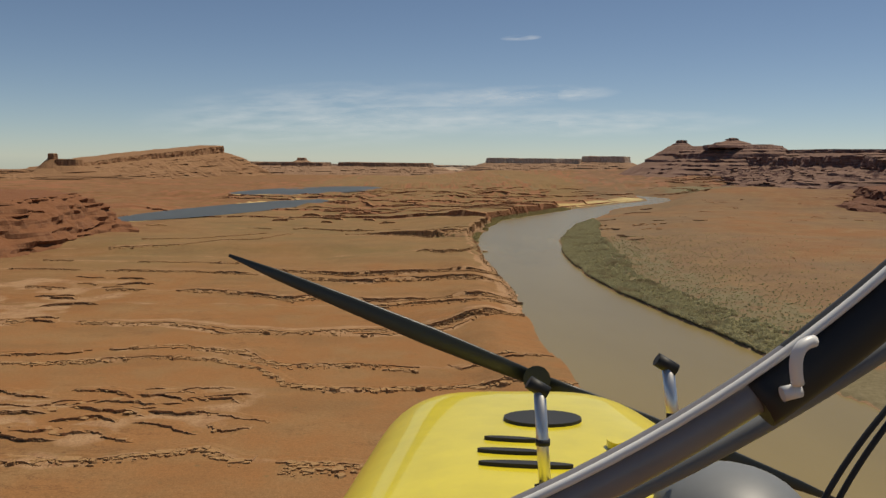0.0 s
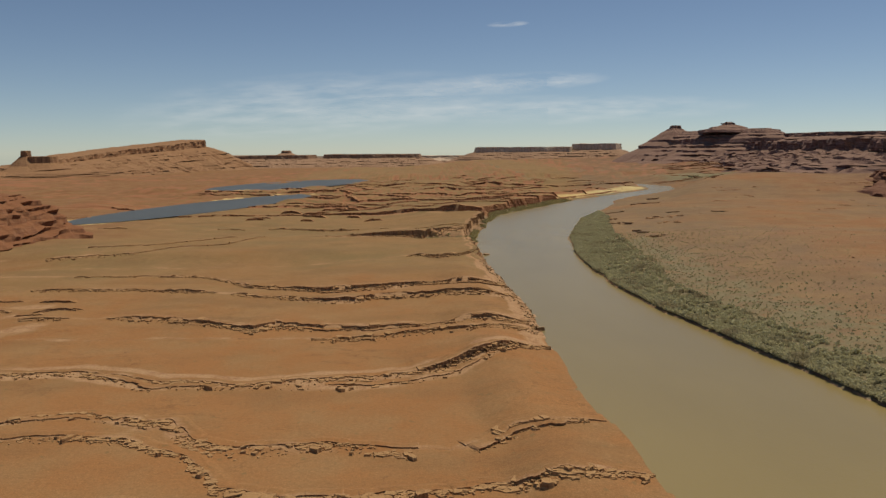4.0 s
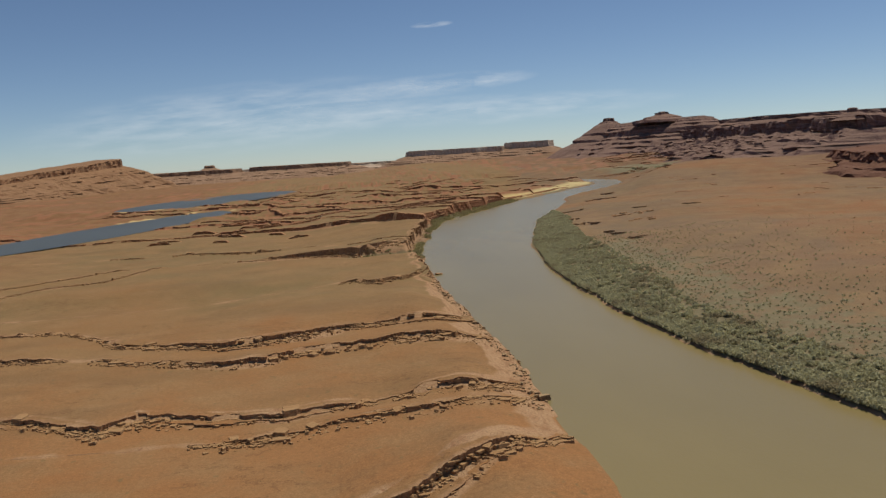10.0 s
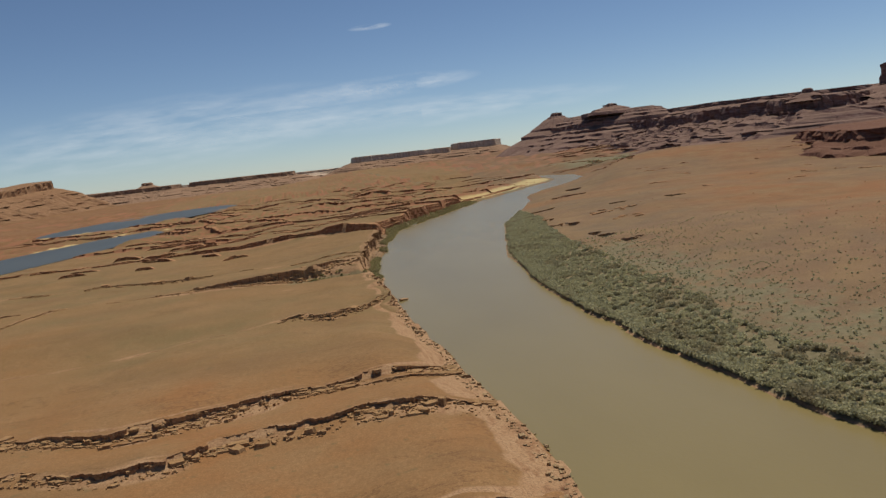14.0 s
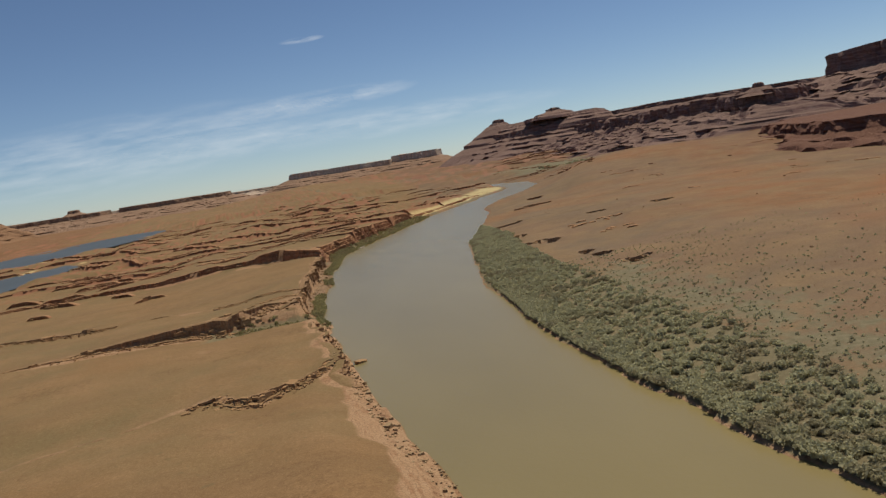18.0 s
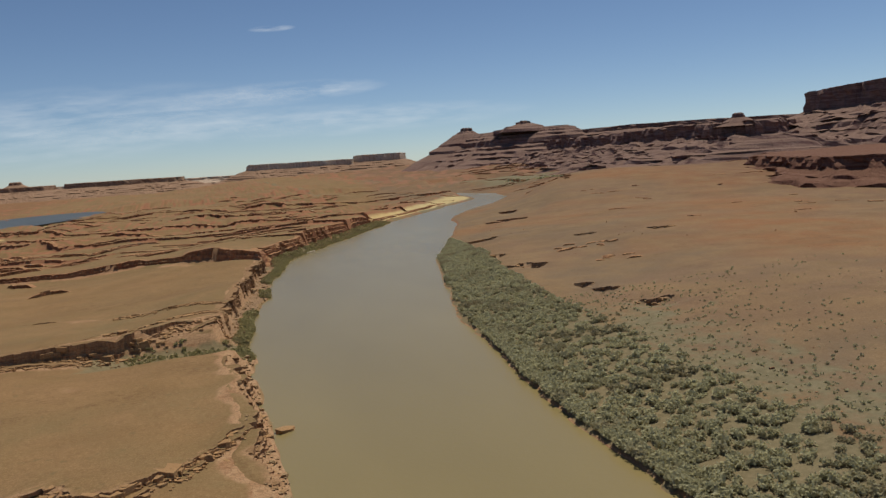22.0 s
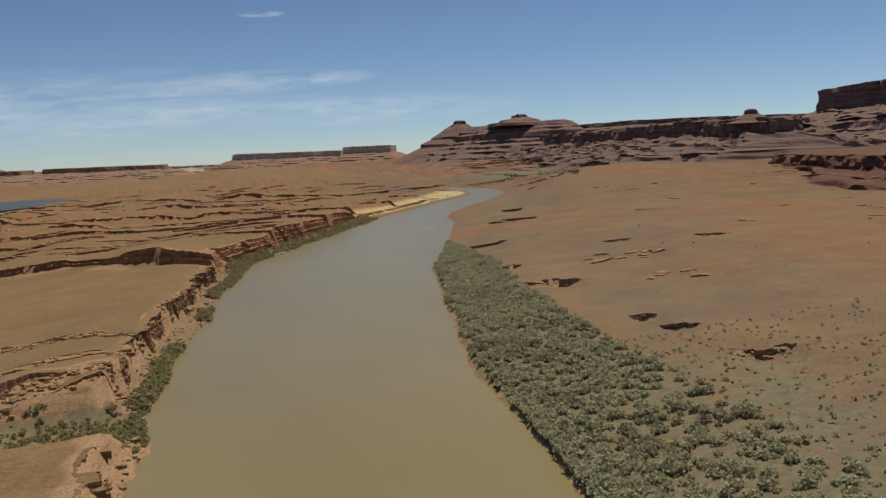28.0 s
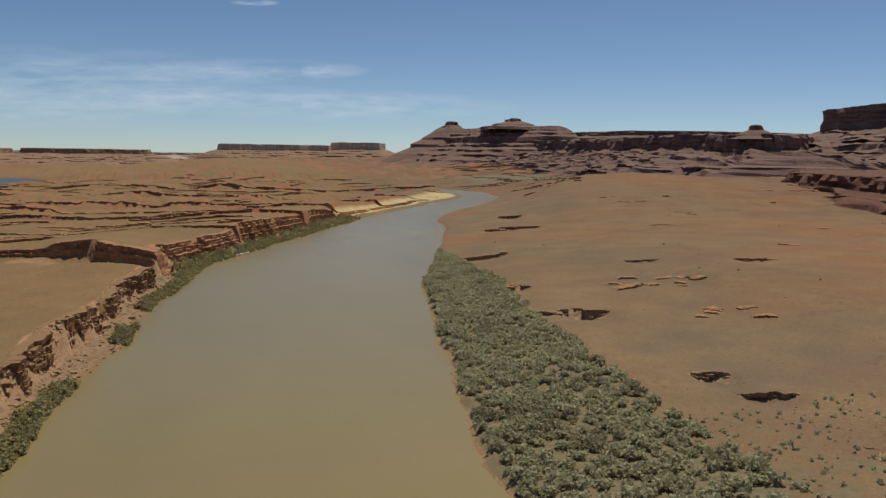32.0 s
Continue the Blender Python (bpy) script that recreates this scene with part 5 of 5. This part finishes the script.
shrub_field("bank_willows", "low yellow-green willows and reeds at the waterline", x[ok], y[ok], rnd.uniform(0.5, 1.25, ok.sum()) * np.where(np.abs(y[ok] - 737) < 14, 0.7, 1.0), 23, 1.25, 1.6, 52, 0.25, M_REED)
n = 260
x, y = rnd.uniform(560, 720, n), rnd.uniform(1730, 1900, n)
shrub_field("far_thicket", "far green thicket at the river bend", x, y, rnd.uniform(0.8, 1.5, n), 24, 2.2, 1.8, 24, 0.8, M_LEAF)

# ---- single stones and driftwood ----
boulder = new("boulder", BLOCKS[2])
boulder.location, boulder.scale, boulder.rotation_euler = (38, 652, 0.1), (3.4, 2.0, 1.3), (0.1, 0.1, 0.6)
tagged(boulder, "pale boulder standing in the shallow river", "boulder")
bm = bmesh.new()
bmesh.ops.create_cone(bm, segments=8, radius1=0.6, radius2=0.35, depth=13, matrix=Matrix.Rotation(radians(90), 4, 'X'))
bmesh.ops.create_cone(bm, segments=6, radius1=0.25, radius2=0.08, depth=3, matrix=Matrix.Translation((1.2, 2, 0.5)) @ Matrix.Rotation(radians(60), 4, 'Y'))
M_LOG = material("bleached_wood", 0.8, 0.2)[0]
M_LOG.node_tree.nodes["Principled BSDF"].inputs["Base Color"].default_value = (0.5, 0.43, 0.34, 1)
log = part("driftwood_log", bm, M_LOG, None)
log.location, log.rotation_euler = (float(left_edge(1042)) + 0.5, 1042, 0.35), (0, 0, radians(-35))
tagged(log, "bleached driftwood log lying at the waterline", "log")


# ---- the small aircraft from which the flight begins ----
NOSE = fly(*PATH[0][1:])


def seat_view(px, py, d):
    """A place d metres ahead of the seat, by its direction on a 1568 x 882 field."""
    return Vector(((px - 784) / 1450 * d, (441 - py) / 1450 * d, -d))


def plain(name, colour, rough, metal=0.0, spec=0.5, coat=0.0):
    m, nt, b = material(name, rough, spec)
    b.inputs["Metallic"].default_value, b.inputs["Coat Weight"].default_value = metal, coat
    wear = noise_tex(nt, 9.0, 5, 0.6, space="object")
    nt.links.new(mixed(nt, band(nt, wear, grey(0.35, 0.75)), colour, tuple(c * 0.82 for c in colour)), b.inputs["Base Color"])
    return m


M_YELLOW = plain("yellow_paint", (0.72, 0.60, 0.025), 0.35, 0.0, 0.5, 0.4)
M_BLACK = plain("rubber_and_opening_black", (0.012, 0.012, 0.014), 0.6)
M_CHROME = plain("polished_tube", (0.80, 0.79, 0.77), 0.38, 1.0)
M_TUBE = plain("dark_painted_tube", (0.20, 0.19, 0.20), 0.3)
M_GREY = plain("grey_panel", (0.16, 0.17, 0.18), 0.5)
M_WHITE = plain("white_nylon", (0.7, 0.7, 0.7), 0.4)
M_BLADE = plain("dark_propeller", (0.03, 0.035, 0.035), 0.4)


def tube(points, radius, sides=14):
    """A round tube along points, with closed ends."""
    bm = bmesh.new()
    rings = []
    for k, p in enumerate(points):
        t = (points[min(k + 1, len(points) - 1)] - points[max(k - 1, 0)]).normalized()
        q = t.to_track_quat('Z', 'Y')
        r = radius[k] if isinstance(radius, list) else radius
        rings.append([bm.verts.new(p + q @ Vector((math.cos(6.2832 * j / sides) * r, math.sin(6.2832 * j / sides) * r, 0))) for j in range(sides)])
    for a, b in zip(rings, rings[1:]):
        for j in range(sides):
            bm.faces.new((a[j], a[(j + 1) % sides], b[(j + 1) % sides], b[j])).smooth = True
    bm.faces.new(rings[0][::-1])
    bm.faces.new(rings[-1])
    return bm


def bent(points, n=14):
    """Points of a smooth bend through three or more places."""
    out = []
    for k in range(n + 1):
        u = k / n
        q = list(points)
        while len(q) > 1:
            q = [a.lerp(b, u) for a, b in zip(q, q[1:])]
        out.append(q[0])
    return out


plane = new("light_aircraft")
plane.matrix_world = NOSE
tagged(plane, "small open-frame aircraft with a bright yellow nose cowling", "aircraft")


def hood(d, u):
    """A place on the cowling: d metres ahead, u from -1 to 1 across its top."""
    w = 0.315 + 0.09 * (1.95 - d) / 0.8
    nose = max(0.0, (d - 1.72) / 0.30)
    w *= math.sqrt(max(0.0, 1 - min(nose, 1) ** 2.4)) * 0.98 + 0.02
    top = -0.312 - 0.10 * min(nose, 1) ** 3 - 0.012 * (1.95 - d)
    fall = 0.30 * (1 - max(0.0, 1 - abs(u) ** 4.5) ** (1 / 2.4))
    return Vector((0.162 + w * u + 0.02 * (1.95 - d), top - fall, -d))


bm = bmesh.new()
ds = [0.80 + 1.22 * k / 40 for k in range(41)]
us = [math.sin(math.pi / 2 * (-1 + 2 * j / 36)) for j in range(37)]
rows = [[bm.verts.new(hood(d, u)) for u in us] for d in ds]
for a, b in zip(rows, rows[1:]):
    for j in range(36):
        bm.faces.new((a[j], a[j + 1], b[j + 1], b[j])).smooth = True
low = [[bm.verts.new(r[j].co + Vector((0, -0.25, 0))) for r in rows] for j in (0, 36)]
for side, j in zip(low, (0, 36)):
    for k in range(40):
        bm.faces.new((rows[k][j].co and rows[k][j], rows[k + 1][j], side[k + 1], side[k]))
cowling = part("cowling", bm, M_YELLOW, plane, "glossy yellow cowling")


def patch(name, cx, cy, rx, ry, d0, mat, lift=0.006, tilt=0.0):
    """An oval lying on the cowling; black paints the shaded inside of openings and slots."""
    bm = bmesh.new()
    c = seat_view(cx, cy, d0)
    a = radians(tilt)
    top, bot = [], []
    for k in range(28):
        ex, ez = rx * math.cos(2 * math.pi * k / 28), ry * math.sin(2 * math.pi * k / 28)
        x, z = c.x + ex * math.cos(a) - ez * math.sin(a), c.z + ex * math.sin(a) + ez * math.cos(a)
        u = (x - 0.162 - 0.02 * (1.95 + z)) / 0.36
        y = hood(-z, max(-0.9, min(0.9, u))).y
        top.append(bm.verts.new((x, y + lift, z)))
        bot.append(bm.verts.new((x, y - 0.01, z)))
    bm.faces.new(top)
    for k in range(28):
        bm.faces.new((top[k], bot[k], bot[(k + 1) % 28], top[(k + 1) % 28]))
    return part(name, bm, mat, cowling)


# intake and vents are raised ovals, their inner shade painted black
patch("intake_opening", 960, 738, 0.072, 0.062, 1.52, M_BLACK)
patch("vent_slot", 905, 773, 0.046, 0.009, 1.363, M_BLACK, tilt=14)
patch("vent_slot", 905, 793, 0.054, 0.010, 1.285, M_BLACK, tilt=12)
patch("vent_slot", 930, 815, 0.070, 0.011, 1.21, M_BLACK, tilt=10)
patch("blister", 1087, 785, 0.011, 0.026, 1.315, M_YELLOW, lift=0.014)

for x0, y0, x1, y1, yb in ((955, 692, 966, 868, 782), (1182, 652, 1196, 768, 736)):
    d = 0.95
    strut = part("strut", tube([seat_view(x0, y0, d), seat_view(x1, y1 + 14, d)], 0.0072), M_CHROME, plane, "polished metal strut")
    f = (yb - y0) / (y1 - y0)
    xm = x0 + (x1 - x0) * f
    part("collar", tube([seat_view(xm, yb - 5, d), seat_view(xm, yb + 6, d)], 0.0085), M_BLACK, strut)
    part("clamp", tube([seat_view(x1 - 16, y1 + 4, d), seat_view(x1 + 14, y1 - 6, d)], 0.0095), M_BLACK, strut)
    part("bracket", tube([seat_view(x0 - 20, y0 - 16, d), seat_view(x0 + 14, y0 + 4, d)], 0.0080), M_BLACK, strut)

d = 0.62
main = part("frame_tube", tube(bent([seat_view(820, 960, d), seat_view(1290, 770, d), seat_view(1640, 455, d)]), 0.0165), M_TUBE, plane, "dark painted steel frame tube")
part("rail", tube(bent([seat_view(850, 990, 0.68), seat_view(1300, 810, 0.68), seat_view(1680, 540, 0.68)]), 0.0085), M_GREY, plane, "grey inner rail")
# thin pale line along the upper side of the frame tube
part("edge_trim", tube(bent([seat_view(815, 938, 0.605), seat_view(1290, 745, 0.605), seat_view(1625, 430, 0.605)]), 0.0035), M_WHITE, main, "thin pale rim along the tube")
part("foam_sleeve", tube(bent([seat_view(1335, 710, d), seat_view(1460, 625, d), seat_view(1640, 470, d)]), 0.0225), M_BLACK, main, "black foam sleeve")
part("cable_tie", tube(bent([seat_view(1440, 604, 0.585), seat_view(1398, 610, 0.575), seat_view(1412, 680, 0.585)]), 0.0045), M_WHITE, main, "white cable tie")
part("tie_end", tube([seat_view(1384, 698, 0.59), seat_view(1416, 690, 0.59)], 0.0055), M_WHITE, main)
bm = bmesh.new()
bmesh.ops.create_uvsphere(bm, u_segments=28, v_segments=16, radius=0.085, matrix=Matrix.Translation(seat_view(1290, 905, 0.95)) @ Matrix.Diagonal((1.0, 0.62, 1.2, 1)))
for f in bm.faces:
    f.smooth = True
part("instrument_pod", bm, M_GREY, plane, "grey rounded instrument pod")
for k in (0, 1):
    part("cable", tube(bent([seat_view(1450 + 26 * k, 900, 0.8), seat_view(1500 + 26 * k, 800, 0.8), seat_view(1600 + 20 * k, 690, 0.8)]), 0.003), M_BLACK, plane)

propeller = part("propeller_hub", tube([seat_view(950, 672, 2.09), seat_view(950, 672, 2.17)], 0.035, 20), M_BLADE, plane)
hub = seat_view(950, 672, 2.13)
tip = seat_view(405, 452, 2.13)
for sign in (1, -1):
    pts = [hub + (tip - hub) * sign * u for u in (0.0, 0.15, 0.35, 0.6, 0.85, 1.0)]
    bm = tube(pts, [0.018, 0.022, 0.025, 0.021, 0.014, 0.004], 12)
    for v in bm.verts:
        v.co.z = hub.z + (v.co.z - hub.z) * 0.28
    part("propeller_blade", bm, M_BLADE, propeller)
